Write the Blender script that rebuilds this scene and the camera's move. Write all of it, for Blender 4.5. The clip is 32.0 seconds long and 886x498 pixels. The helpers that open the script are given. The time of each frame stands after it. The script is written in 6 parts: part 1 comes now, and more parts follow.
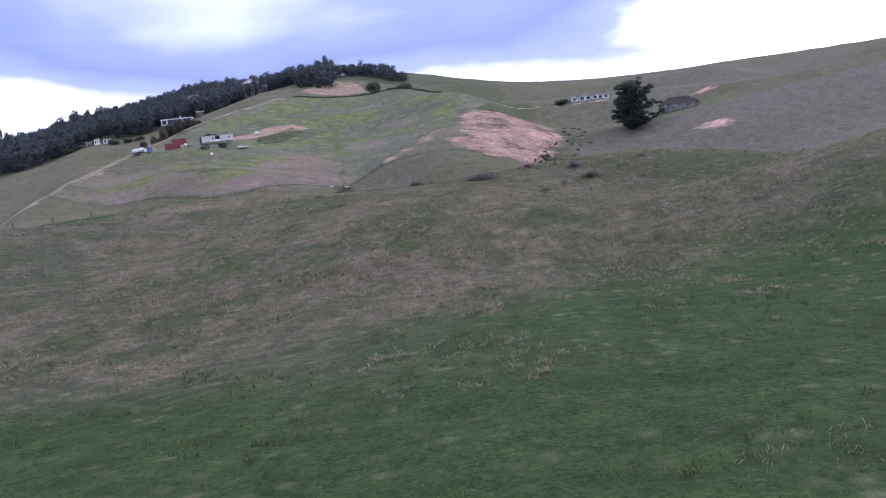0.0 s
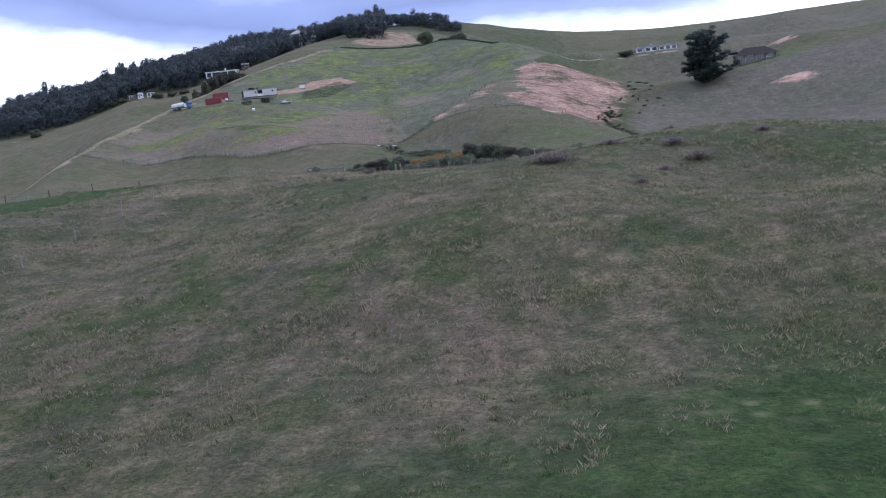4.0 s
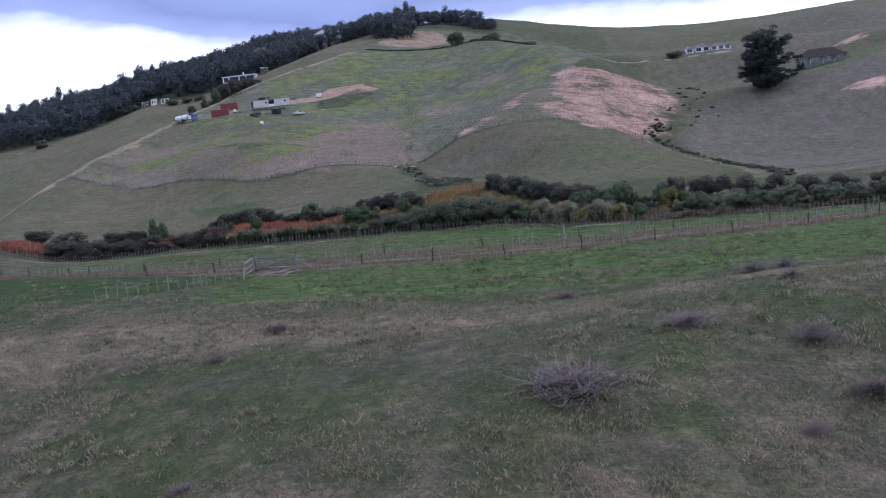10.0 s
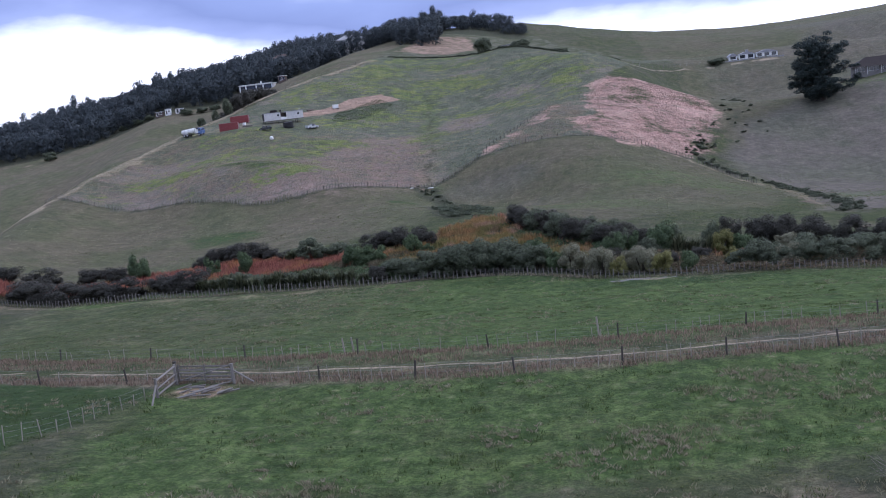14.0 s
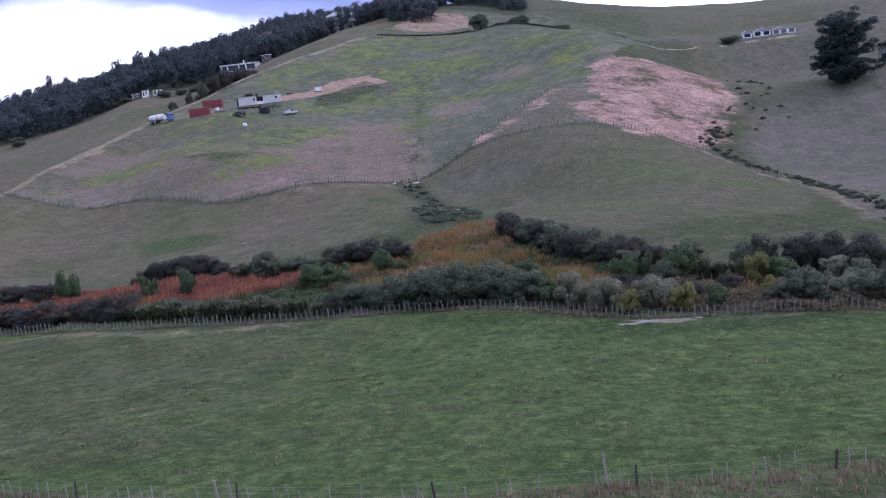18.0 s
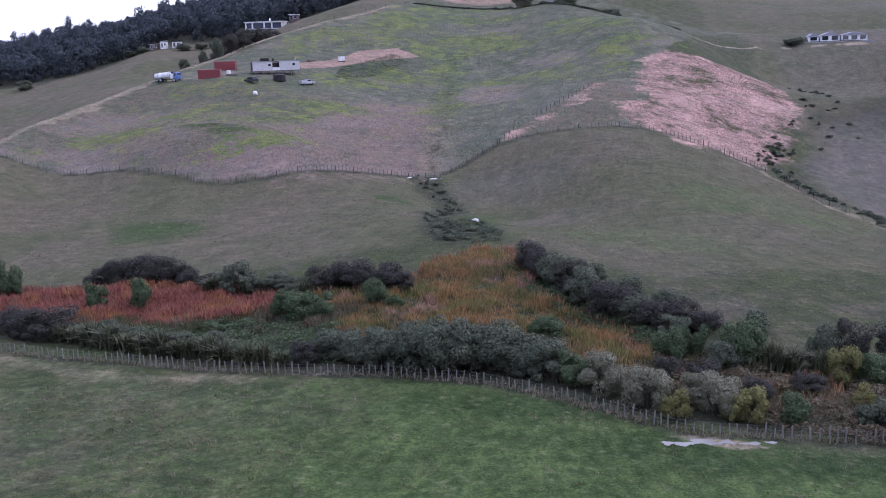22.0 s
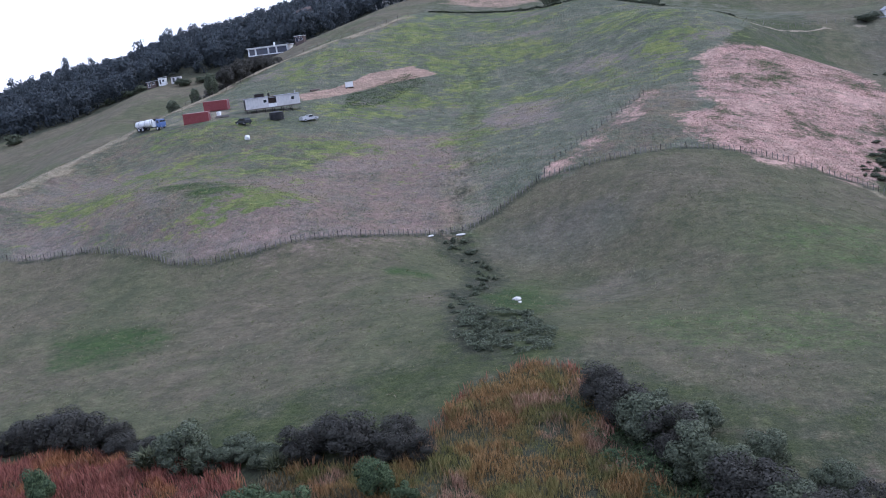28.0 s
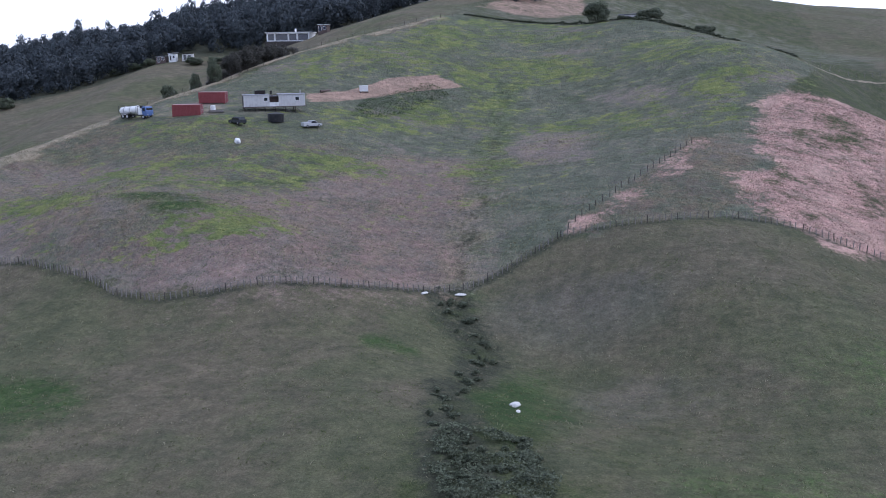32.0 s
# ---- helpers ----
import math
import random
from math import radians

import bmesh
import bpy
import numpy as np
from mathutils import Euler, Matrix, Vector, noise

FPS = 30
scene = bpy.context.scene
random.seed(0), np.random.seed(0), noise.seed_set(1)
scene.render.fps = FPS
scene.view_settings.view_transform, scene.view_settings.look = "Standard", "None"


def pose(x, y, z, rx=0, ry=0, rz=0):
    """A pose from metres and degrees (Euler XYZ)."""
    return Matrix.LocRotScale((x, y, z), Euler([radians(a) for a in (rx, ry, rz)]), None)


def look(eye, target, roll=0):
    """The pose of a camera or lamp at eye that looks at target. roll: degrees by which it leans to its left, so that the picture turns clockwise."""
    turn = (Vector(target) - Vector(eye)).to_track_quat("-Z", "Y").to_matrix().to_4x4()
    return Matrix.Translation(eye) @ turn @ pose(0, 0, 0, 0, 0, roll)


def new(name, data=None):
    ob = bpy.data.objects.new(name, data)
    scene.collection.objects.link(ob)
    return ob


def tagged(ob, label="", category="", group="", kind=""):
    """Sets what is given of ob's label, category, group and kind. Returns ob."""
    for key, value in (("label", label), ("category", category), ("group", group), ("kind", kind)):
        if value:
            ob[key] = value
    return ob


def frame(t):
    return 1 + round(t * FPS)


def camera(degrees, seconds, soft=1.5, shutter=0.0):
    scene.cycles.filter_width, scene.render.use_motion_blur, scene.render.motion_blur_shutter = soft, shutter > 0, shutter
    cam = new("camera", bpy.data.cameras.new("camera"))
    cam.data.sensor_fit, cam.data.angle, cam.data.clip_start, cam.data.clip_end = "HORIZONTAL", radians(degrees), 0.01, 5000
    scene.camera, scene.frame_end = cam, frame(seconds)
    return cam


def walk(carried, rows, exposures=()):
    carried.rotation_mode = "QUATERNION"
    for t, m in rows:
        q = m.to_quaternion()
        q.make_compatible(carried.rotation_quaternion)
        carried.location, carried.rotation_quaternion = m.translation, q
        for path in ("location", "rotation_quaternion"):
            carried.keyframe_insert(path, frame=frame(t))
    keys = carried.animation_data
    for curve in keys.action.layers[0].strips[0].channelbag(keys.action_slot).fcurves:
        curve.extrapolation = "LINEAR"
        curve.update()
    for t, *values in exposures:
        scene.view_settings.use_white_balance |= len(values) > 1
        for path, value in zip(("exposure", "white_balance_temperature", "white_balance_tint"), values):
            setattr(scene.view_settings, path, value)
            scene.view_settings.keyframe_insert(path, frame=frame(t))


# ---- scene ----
cam = camera(51.0, 32.0, soft=1.0)
PATH = [
    (0, 0.57, 0.01, 12.99, 0.48, -6.39, -6.24),
    (0.5, 1.02, 2.70, 13.10, 0.56, -5.45, 0.36),
    (1, 1.32, 5.53, 13.30, 3.52, -5.29, -3.40),
    (1.5, 1.55, 8.20, 13.40, 4.34, -5.83, -1.70),
    (2, 1.63, 10.83, 13.53, 4.34, -7.38, 0.50),
    (2.5, 1.42, 13.49, 13.68, 5.17, -8.63, -1.33),
    (4.5, 0.57, 25.54, 14.71, 3.78, -8.97, -6.60),
    (5, 0.87, 28.75, 15.07, 3.25, -8.82, -4.09),
    (5.5, 1.08, 31.90, 15.50, 4.65, -7.99, -5.93),
    (6, 1.36, 34.98, 16.14, 5.76, -6.68, -8.49),
    (6.5, 1.77, 37.85, 16.65, 5.50, -7.09, -7.22),
    (7, 2.26, 40.70, 17.27, 5.68, -6.70, -6.95),
    (7.5, 2.76, 43.52, 17.84, 5.57, -7.08, -6.17),
    (8, 3.22, 46.15, 18.38, 5.82, -7.29, -4.12),
    (8.5, 3.52, 48.85, 18.88, 6.07, -8.43, -3.50),
    (9, 3.68, 51.80, 19.47, 6.28, -8.97, -3.83),
    (9.5, 3.79, 54.60, 19.89, 7.17, -8.86, -7.22),
    (10, 3.96, 57.88, 20.23, 6.72, -9.15, -6.54),
    (10.5, 4.07, 61.03, 20.50, 5.77, -10.84, -5.52),
    (11, 4.29, 63.93, 20.85, 7.08, -9.60, -9.88),
    (11.5, 4.60, 67.08, 21.11, 6.20, -9.62, -6.00),
    (12, 4.70, 70.27, 21.46, 6.67, -9.59, -4.42),
    (12.5, 4.80, 73.14, 21.77, 7.08, -9.45, -4.02),
    (13, 4.88, 76.10, 22.26, 7.46, -9.00, -3.64),
    (13.5, 4.88, 78.90, 22.75, 8.53, -8.53, -5.36),
    (14, 4.85, 82.03, 23.24, 8.68, -8.79, -6.58),
    (14.5, 4.91, 85.17, 23.52, 8.57, -10.67, -6.17),
    (16.5, 5.31, 97.80, 24.02, 7.62, -12.03, -4.66),
    (17, 5.24, 101.10, 24.16, 9.33, -10.59, -8.16),
    (17.5, 5.34, 104.32, 24.45, 9.14, -10.41, -7.77),
    (18, 5.50, 107.41, 24.78, 9.02, -10.18, -6.69),
    (18.5, 5.61, 110.52, 25.05, 9.24, -10.53, -5.16),
    (19, 5.63, 113.84, 25.48, 9.05, -12.02, -3.24),
    (19.5, 5.41, 116.88, 25.88, 9.45, -12.40, -4.12),
    (20, 5.37, 120.01, 26.44, 9.85, -11.45, -5.00),
    (20.5, 5.27, 123.10, 27.02, 10.22, -10.37, -4.91),
    (21, 5.03, 126.19, 27.39, 9.57, -10.72, -1.53),
    (21.5, 4.61, 129.24, 27.68, 10.76, -10.84, -2.89),
    (22, 4.11, 132.27, 28.08, 10.67, -11.99, -1.82),
    (22.5, 3.58, 135.08, 28.48, 11.20, -12.11, -3.00),
    (23, 2.99, 138.05, 29.01, 11.90, -11.33, -5.41),
    (23.5, 2.71, 141.01, 29.25, 12.29, -10.57, -6.14),
    (24, 2.40, 144.20, 29.50, 11.95, -11.65, -5.07),
    (24.5, 2.10, 147.33, 29.84, 12.51, -11.26, -6.07),
    (25, 1.82, 150.44, 30.23, 12.36, -12.19, -5.07),
    (25.5, 1.36, 153.56, 30.53, 12.37, -12.64, -5.10),
    (27.5, -0.42, 167.74, 31.50, 12.47, -12.91, -4.49),
    (28, -0.72, 171.24, 32.04, 13.39, -11.78, -6.92),
    (28.5, -0.85, 174.66, 32.58, 12.72, -12.25, -4.87),
    (29, -1.05, 177.93, 33.15, 12.56, -12.21, -2.33),
    (29.5, -1.44, 181.02, 33.73, 13.56, -12.26, -3.35),
    (30, -1.87, 184.22, 34.22, 14.30, -11.97, -4.88),
    (30.5, -2.17, 187.51, 34.65, 14.21, -12.87, -4.48),
    (31, -2.53, 190.85, 35.13, 13.67, -12.52, -2.03),
    (31.5, -3.04, 194.19, 35.66, 14.35, -12.13, -2.40),
    (32, -3.64, 197.52, 36.11, 14.46, -12.13, -0.77),
]
walk(cam, [(t, pose(x, y, z, 90 + pitch, 0, yaw) @ pose(0, 0, 0, 0, 0, roll)) for t, x, y, z, yaw, pitch, roll in PATH],
     [(0, 0.68, 5620, 23), (1.5, 0.47, 5570, 19), (5, 0.47, 5490, 14), (6.5, 0.45, 5500, 14), (8.5, 0.31, 5430, 16), (12, 0.46, 5530, 19), (14, 0.37, 5440, 18), (17, 0.49, 5400, 26), (19, 0.43, 5400, 27), (21, 0.55, 5400, 29), (24, 0.59, 5450, 29), (25, 0.56, 5330, 22), (28, 0.61, 5310, 17), (30, 0.40, 5310, 17), (32, 0.35, 5360, 17)])

# ---- world and sun ----
SUN_UP, SUN_ROUND = radians(34), radians(60)
world = bpy.data.worlds.new("overcast_sky")
scene.world = world
world.use_nodes = True
wt = world.node_tree
wt.nodes.clear()


def wnode(kind, **values):
    n = wt.nodes.new(kind)
    for k, v in values.items():
        n.inputs[k].default_value = v
    return n


sky = wt.nodes.new("ShaderNodeTexSky")
sky.sky_type, sky.sun_disc, sky.sun_elevation, sky.sun_rotation = "NISHITA", False, SUN_UP, SUN_ROUND
where = wt.nodes.new("ShaderNodeTexCoord")
flat = wt.nodes.new("ShaderNodeMapping")
flat.inputs["Scale"].default_value = (1.0, 1.0, 3.0)
flat.inputs["Location"].default_value = (0.35, 0.2, 0.1)
wt.links.new(where.outputs["Generated"], flat.inputs["Vector"])
puffs = wnode("ShaderNodeTexNoise", Scale=2.1, Detail=7.0, Roughness=0.5)
wt.links.new(flat.outputs[0], puffs.inputs["Vector"])
split = wt.nodes.new("ShaderNodeSeparateXYZ")
wt.links.new(where.outputs["Generated"], split.inputs[0])


def wmath(op, *values):
    n = wt.nodes.new("ShaderNodeMath")
    n.operation = op
    for k, v in enumerate(values):
        if isinstance(v, (int, float)):
            n.inputs[k].default_value = v
        else:
            wt.links.new(v, n.inputs[k])
    return n.outputs[0]


# the cloud bank thins out to both sides and towards the horizon
left = wmath("MULTIPLY", wmath("MINIMUM", wmath("MAXIMUM", wmath("SUBTRACT", wmath("MULTIPLY", split.outputs["X"], -1.0), 0.35), 0.0), 0.12), 2.3)
right = wmath("MULTIPLY", wmath("MINIMUM", wmath("MAXIMUM", wmath("SUBTRACT", split.outputs["X"], 0.08), 0.0), 0.3), 0.85)
thin = wmath("MULTIPLY", wmath("ADD", left, right), wmath("MAXIMUM", wmath("SUBTRACT", 1.0, wmath("MULTIPLY", split.outputs["Z"], 2.5)), 0.0))
slant = wmath("MULTIPLY", wmath("MAXIMUM", split.outputs["X"], 0.0), 0.03)
low = wmath("SUBTRACT", wmath("MINIMUM", split.outputs["Z"], 0.14), slant)
lift = wmath("SUBTRACT", wmath("MULTIPLY_ADD", low, 4.4, wmath("MULTIPLY_ADD", puffs.outputs[0], 1.05, -0.19)), thin)
middle = wmath("MAXIMUM", wmath("SUBTRACT", 1.0, wmath("MULTIPLY", wmath("ABSOLUTE", wmath("ADD", split.outputs["X"], 0.19)), 5.0)), 0.0)
lift = wmath("MULTIPLY_ADD", middle, 0.22, lift)
high = wmath("MAXIMUM", wmath("SUBTRACT", split.outputs["Z"], 0.22), 0.0)
lift = wmath("MULTIPLY", wmath("ADD", lift, wmath("MULTIPLY", high, 1.5)), 0.8)
ramp = wt.nodes.new("ShaderNodeValToRGB")
wt.links.new(lift, ramp.inputs[0])
els = ramp.color_ramp.elements
els[0].position, els[0].color = 0.48, (1.15, 1.15, 1.2, 1)
els[1].position, els[1].color = 0.56, (0.37, 0.42, 0.66, 1)
e = els.new(0.66)
e.color = (0.245, 0.29, 0.50, 1)
e = els.new(0.78)
e.color = (0.30, 0.355, 0.59, 1)
e = els.new(1.0)
e.color = (0.86, 0.89, 0.98, 1)
mix = wnode("ShaderNodeMix")
mix.data_type = "RGBA"
mix.inputs["Factor"].default_value = 0.93
dim = wnode("ShaderNodeMix")
dim.data_type, dim.blend_type = "RGBA", "MULTIPLY"
dim.inputs["Factor"].default_value = 1.0
wt.links.new(sky.outputs[0], dim.inputs["A"])
dim.inputs["B"].default_value = (0.1, 0.1, 0.1, 1)
wt.links.new(dim.outputs["Result"], mix.inputs["A"])
wt.links.new(ramp.outputs[0], mix.inputs["B"])
back = wnode("ShaderNodeBackground", Strength=1.0)
wt.links.new(mix.outputs["Result"], back.inputs[0])
wt.links.new(back.outputs[0], wt.nodes.new("ShaderNodeOutputWorld").inputs[0])

sun = new("sun", bpy.data.lights.new("sun", "SUN"))
sun.data.energy, sun.data.angle, sun.data.color = 1.1, radians(14), (1.0, 0.95, 0.9)
sun.matrix_world = look((0, 0, 0), (-math.sin(SUN_ROUND) * math.cos(SUN_UP), -math.cos(SUN_ROUND) * math.cos(SUN_UP), -math.sin(SUN_UP)))

# ---- materials ----


class Mat:
    """A small node builder round one Principled surface."""

    def __init__(self, name, rough=0.8, metal=0.0):
        self.m = bpy.data.materials.new(name)
        self.m.use_nodes = True
        self.t = self.m.node_tree
        self.p = self.t.nodes["Principled BSDF"]
        self.p.inputs["Roughness"].default_value = rough
        self.p.inputs["Metallic"].default_value = metal
        self.p.inputs["Specular IOR Level"].default_value = 0.25
        self.pos = self.node("ShaderNodeNewGeometry").outputs["Position"]
        self.obj = self.node("ShaderNodeTexCoord").outputs["Object"]

    def node(self, kind):
        return self.t.nodes.new(kind)

    def link(self, a, b):
        self.t.links.new(a, b)

    def noise(self, scale, detail=4.0, rough=0.55, vec=None, stretch=None):
        n = self.node("ShaderNodeTexNoise")
        n.inputs["Scale"].default_value, n.inputs["Detail"].default_value, n.inputs["Roughness"].default_value = scale, detail, rough
        v = self.pos if vec is None else vec
        if stretch:
            s = self.node("ShaderNodeMapping")
            s.inputs["Scale"].default_value = stretch
            self.link(v, s.inputs["Vector"])
            v = s.outputs[0]
        self.link(v, n.inputs["Vector"])
        return n.outputs[0]

    def attr(self, name):
        n = self.node("ShaderNodeAttribute")
        n.attribute_name = name
        return n.outputs["Fac"]

    def random(self):
        return self.node("ShaderNodeObjectInfo").outputs["Random"]

    def island(self):
        return self.node("ShaderNodeNewGeometry").outputs["Random Per Island"]

    def math(self, op, a, b=0.0, c=0.0):
        n = self.node("ShaderNodeMath")
        n.operation = op
        for i, v in enumerate((a, b, c)):
            if isinstance(v, (int, float)):
                n.inputs[i].default_value = v
            else:
                self.link(v, n.inputs[i])
        return n.outputs[0]

    def step(self, v, lo, hi):
        n = self.node("ShaderNodeMapRange")
        n.interpolation_type = "SMOOTHSTEP"
        self.link(v, n.inputs["Value"])
        n.inputs["From Min"].default_value, n.inputs["From Max"].default_value = lo, hi
        return n.outputs[0]

    def mix(self, fac, a, b, blend="MIX"):
        n = self.node("ShaderNodeMix")
        n.data_type, n.blend_type = "RGBA", blend
        if isinstance(fac, (int, float)):
            n.inputs["Factor"].default_value = fac
        else:
            self.link(fac, n.inputs["Factor"])
        for key, v in (("A", a), ("B", b)):
            if isinstance(v, tuple):
                n.inputs[key].default_value = (*v, 1)
            else:
                self.link(v, n.inputs[key])
        return n.outputs["Result"]

    def bump(self, height, strength, distance):
        n = self.node("ShaderNodeBump")
        n.inputs["Strength"].default_value, n.inputs["Distance"].default_value = strength, distance
        self.link(height, n.inputs["Height"])
        self.link(n.outputs[0], self.p.inputs["Normal"])

    def thin(self, colour, share=0.4):
        """A thin leaf or blade: part of the light passes through."""
        self.done(colour)
        t, m = self.node("ShaderNodeBsdfTranslucent"), self.node("ShaderNodeMixShader")
        self.link(colour, t.inputs["Color"])
        m.inputs[0].default_value = share
        out = next(n for n in self.t.nodes if n.type == "OUTPUT_MATERIAL")
        self.link(self.p.outputs[0], m.inputs[1])
        self.link(t.outputs[0], m.inputs[2])
        self.link(m.outputs[0], out.inputs["Surface"])
        return self.m

    def done(self, colour):
        if isinstance(colour, tuple):
            self.p.inputs["Base Color"].default_value = (*colour, 1)
        else:
            self.link(colour, self.p.inputs["Base Color"])
        return self.m


def plain(name, colour, rough=0.7, metal=0.0, grime=(0.12, 0.11, 0.1), amount=0.35, scale=1.2, grain=14.0):
    """Paint, metal or plaster with stains at one scale and grain at another."""
    k = Mat(name, rough, metal)
    stain = k.step(k.noise(scale, 5, 0.6, k.obj), 0.45, 0.8)
    fine = k.noise(grain, 3, 0.6, k.obj)
    c = k.mix(k.math("MULTIPLY", stain, amount), colour, grime)
    c = k.mix(0.3, c, k.mix(fine, tuple(0.75 * v for v in colour), tuple(min(1, 1.2 * v) for v in colour)))
    k.bump(fine, 0.15, 0.02)
    return k.done(c)


def leafy(name, dark, light, dry=None, dry_share=0.0):
    """Foliage: each leaf, and each plant, has its own tone."""
    k = Mat(name, 0.65)
    c = k.mix(k.island(), dark, light)
    if dry:
        c = k.mix(k.math("MULTIPLY", k.step(k.noise(0.9, 3, 0.5), 0.4, 0.7), dry_share), c, dry)
    c = k.mix(k.math("MULTIPLY", k.random(), 0.5), c, k.mix(0.5, dark, c))
    return k.thin(c, 0.3)


def make_ground():
    k = Mat("pasture", 0.95)
    k.p.inputs["Specular IOR Level"].default_value = 0.12
    big = k.noise(0.03, 5, 0.6)
    mid = k.noise(0.2, 5, 0.65)
    tuft = k.noise(1.3, 6, 0.72, stretch=(1, 1, 0.4))
    fine = k.step(k.noise(5.0, 5, 0.75), 0.28, 0.72)
    tussock = k.step(k.noise(0.9, 6, 0.76, stretch=(1.2, 0.85, 0.7)), 0.34, 0.68)
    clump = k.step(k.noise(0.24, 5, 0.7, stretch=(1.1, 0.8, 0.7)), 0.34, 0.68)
    clot = k.noise(0.5, 6, 0.72, stretch=(0.8, 1.25, 1))
    streak = k.noise(0.085, 6, 0.7, stretch=(0.75, 1.15, 1))

    def off(v, amount):
        return k.math("MULTIPLY", k.math("SUBTRACT", v, 0.5), amount)

    def patch(name, spread, lo, hi, streaks=0.0):
        v = k.math("ADD", k.attr(name), off(tuft, spread))
        v = k.math("ADD", v, off(mid, 0.9 * spread))
        if streaks:
            v = k.math("ADD", v, off(streak, streaks))
        return k.math("MULTIPLY", k.step(v, lo, hi), k.step(k.attr(name), 0.02, 0.3))

    def tone(low, high):
        return k.mix(fine, low, high)

    green = tone((0.036, 0.046, 0.020), (0.094, 0.107, 0.047))
    grazed = tone((0.050, 0.050, 0.032), (0.116, 0.114, 0.078))
    c = k.mix(k.step(k.math("ADD", mid, off(big, 0.9)), 0.3, 0.7), green, grazed)
    short = k.mix(k.step(k.math("ADD", k.noise(0.045, 5, 0.6), off(mid, 0.5)), 0.42, 0.62), tone((0.086, 0.073, 0.050), (0.152, 0.130, 0.092)), tone((0.063, 0.064, 0.037), (0.122, 0.122, 0.071)))
    c = k.mix(patch("grazed", 0.8, 0.2, 0.9), c, short)
    wide = k.noise(0.05, 5, 0.62, stretch=(0.8, 1.2, 1))
    rough = k.mix(k.step(k.math("ADD", k.math("ADD", wide, off(clot, 0.35)), k.math("MULTIPLY_ADD", k.attr("fern"), -0.42, 0.11)), 0.42, 0.58), tone((0.130, 0.107, 0.094), (0.280, 0.230, 0.203)), tone((0.071, 0.078, 0.056), (0.153, 0.161, 0.116)))
    rough = k.mix(k.math("MULTIPLY", k.step(mid, 0.46, 0.62), 0.6), rough, tone((0.115, 0.105, 0.080), (0.225, 0.205, 0.160)))
    rough = k.mix(k.math("MULTIPLY", k.step(k.noise(0.11, 6, 0.7, stretch=(0.6, 1.3, 1)), 0.53, 0.66), 0.75), rough, tone((0.050, 0.064, 0.036), (0.115, 0.135, 0.080)))
    c = k.mix(patch("rough", 1.0, 0.3, 0.8), c, rough)
    c = k.mix(patch("heath", 0.5, 0.2, 0.8), c, k.mix(k.step(k.math("ADD", big, off(mid, 0.4)), 0.4, 0.62), tone((0.090, 0.078, 0.066), (0.158, 0.138, 0.120)), tone((0.076, 0.074, 0.056), (0.140, 0.134, 0.104))))
    straw = tone((0.072, 0.058, 0.038), (0.215, 0.176, 0.120))
    straw = k.mix(k.step(k.noise(0.1, 4), 0.46, 0.66), straw, tone((0.074, 0.055, 0.044), (0.208, 0.158, 0.128)))
    straw = k.mix(k.step(k.attr("dry"), 0.72, 0.98), straw, tone((0.150, 0.124, 0.086), (0.350, 0.296, 0.212)))
    dry = k.math("ADD", k.attr("dry"), off(big, 0.6))
    dry = k.math("ADD", dry, off(mid, 0.8))
    dry = k.math("ADD", dry, off(tuft, 1.0))
    dry = k.math("ADD", dry, off(clump, 0.3))
    c = k.mix(k.step(dry, 0.34, 0.95), c, straw)
    c = k.mix(patch("lush", 1.0, 0.25, 0.85), c, tone((0.040, 0.066, 0.021), (0.106, 0.152, 0.050)))
    c = k.mix(patch("fern", 1.2, 0.3, 0.95, 0.9), c, tone((0.140, 0.096, 0.084), (0.30, 0.215, 0.190)))
    v = k.math("ADD", k.math("ADD", k.attr("yellow"), off(streak, 2.4)), k.math("ADD", off(clot, 4.2), off(mid, 1.6)))
    c = k.mix(k.math("MULTIPLY", k.step(v, 0.50, 1.02), k.step(k.attr("yellow"), 0.02, 0.3)), c, k.mix(k.step(mid, 0.4, 0.62), tone((0.060, 0.084, 0.032), (0.150, 0.180, 0.070)), tone((0.100, 0.116, 0.040), (0.225, 0.240, 0.085))))
    c = k.mix(patch("rich", 1.0, 0.25, 0.85), c, tone((0.020, 0.041, 0.014), (0.062, 0.095, 0.031)))
    pink = tone((0.29, 0.160, 0.137), (0.54, 0.362, 0.315))
    pink = k.mix(k.math("MULTIPLY", k.step(streak, 0.50, 0.60), 0.7), pink, tone((0.34, 0.205, 0.165), (0.57, 0.40, 0.335)))
    pink = k.mix(k.math("MULTIPLY", k.step(k.noise(0.22, 6, 0.7, stretch=(0.4, 1.3, 1)), 0.54, 0.66), 0.8), pink, tone((0.15, 0.125, 0.095), (0.28, 0.23, 0.185)))
    c = k.mix(patch("pink", 1.4, 0.36, 0.86, 2.0), c, pink)
    c = k.mix(patch("earth", 0.6, 0.4, 0.75), c, tone((0.23, 0.145, 0.11), (0.42, 0.30, 0.235)))
    c = k.mix(patch("track", 0.35, 0.4, 0.7), c, tone((0.20, 0.158, 0.118), (0.40, 0.33, 0.255)))
    # dark tone for wet ground, and for shade painted along fence feet
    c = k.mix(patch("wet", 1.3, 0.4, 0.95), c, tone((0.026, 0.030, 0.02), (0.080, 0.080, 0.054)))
    # scattered pale and dark tufts
    cells = k.node("ShaderNodeTexVoronoi")
    cells.inputs["Scale"].default_value = 1.15
    k.link(k.pos, cells.inputs["Vector"])
    heart = k.step(k.math("ADD", cells.outputs["Distance"], off(fine, 0.35)), 0.55, 0.12)
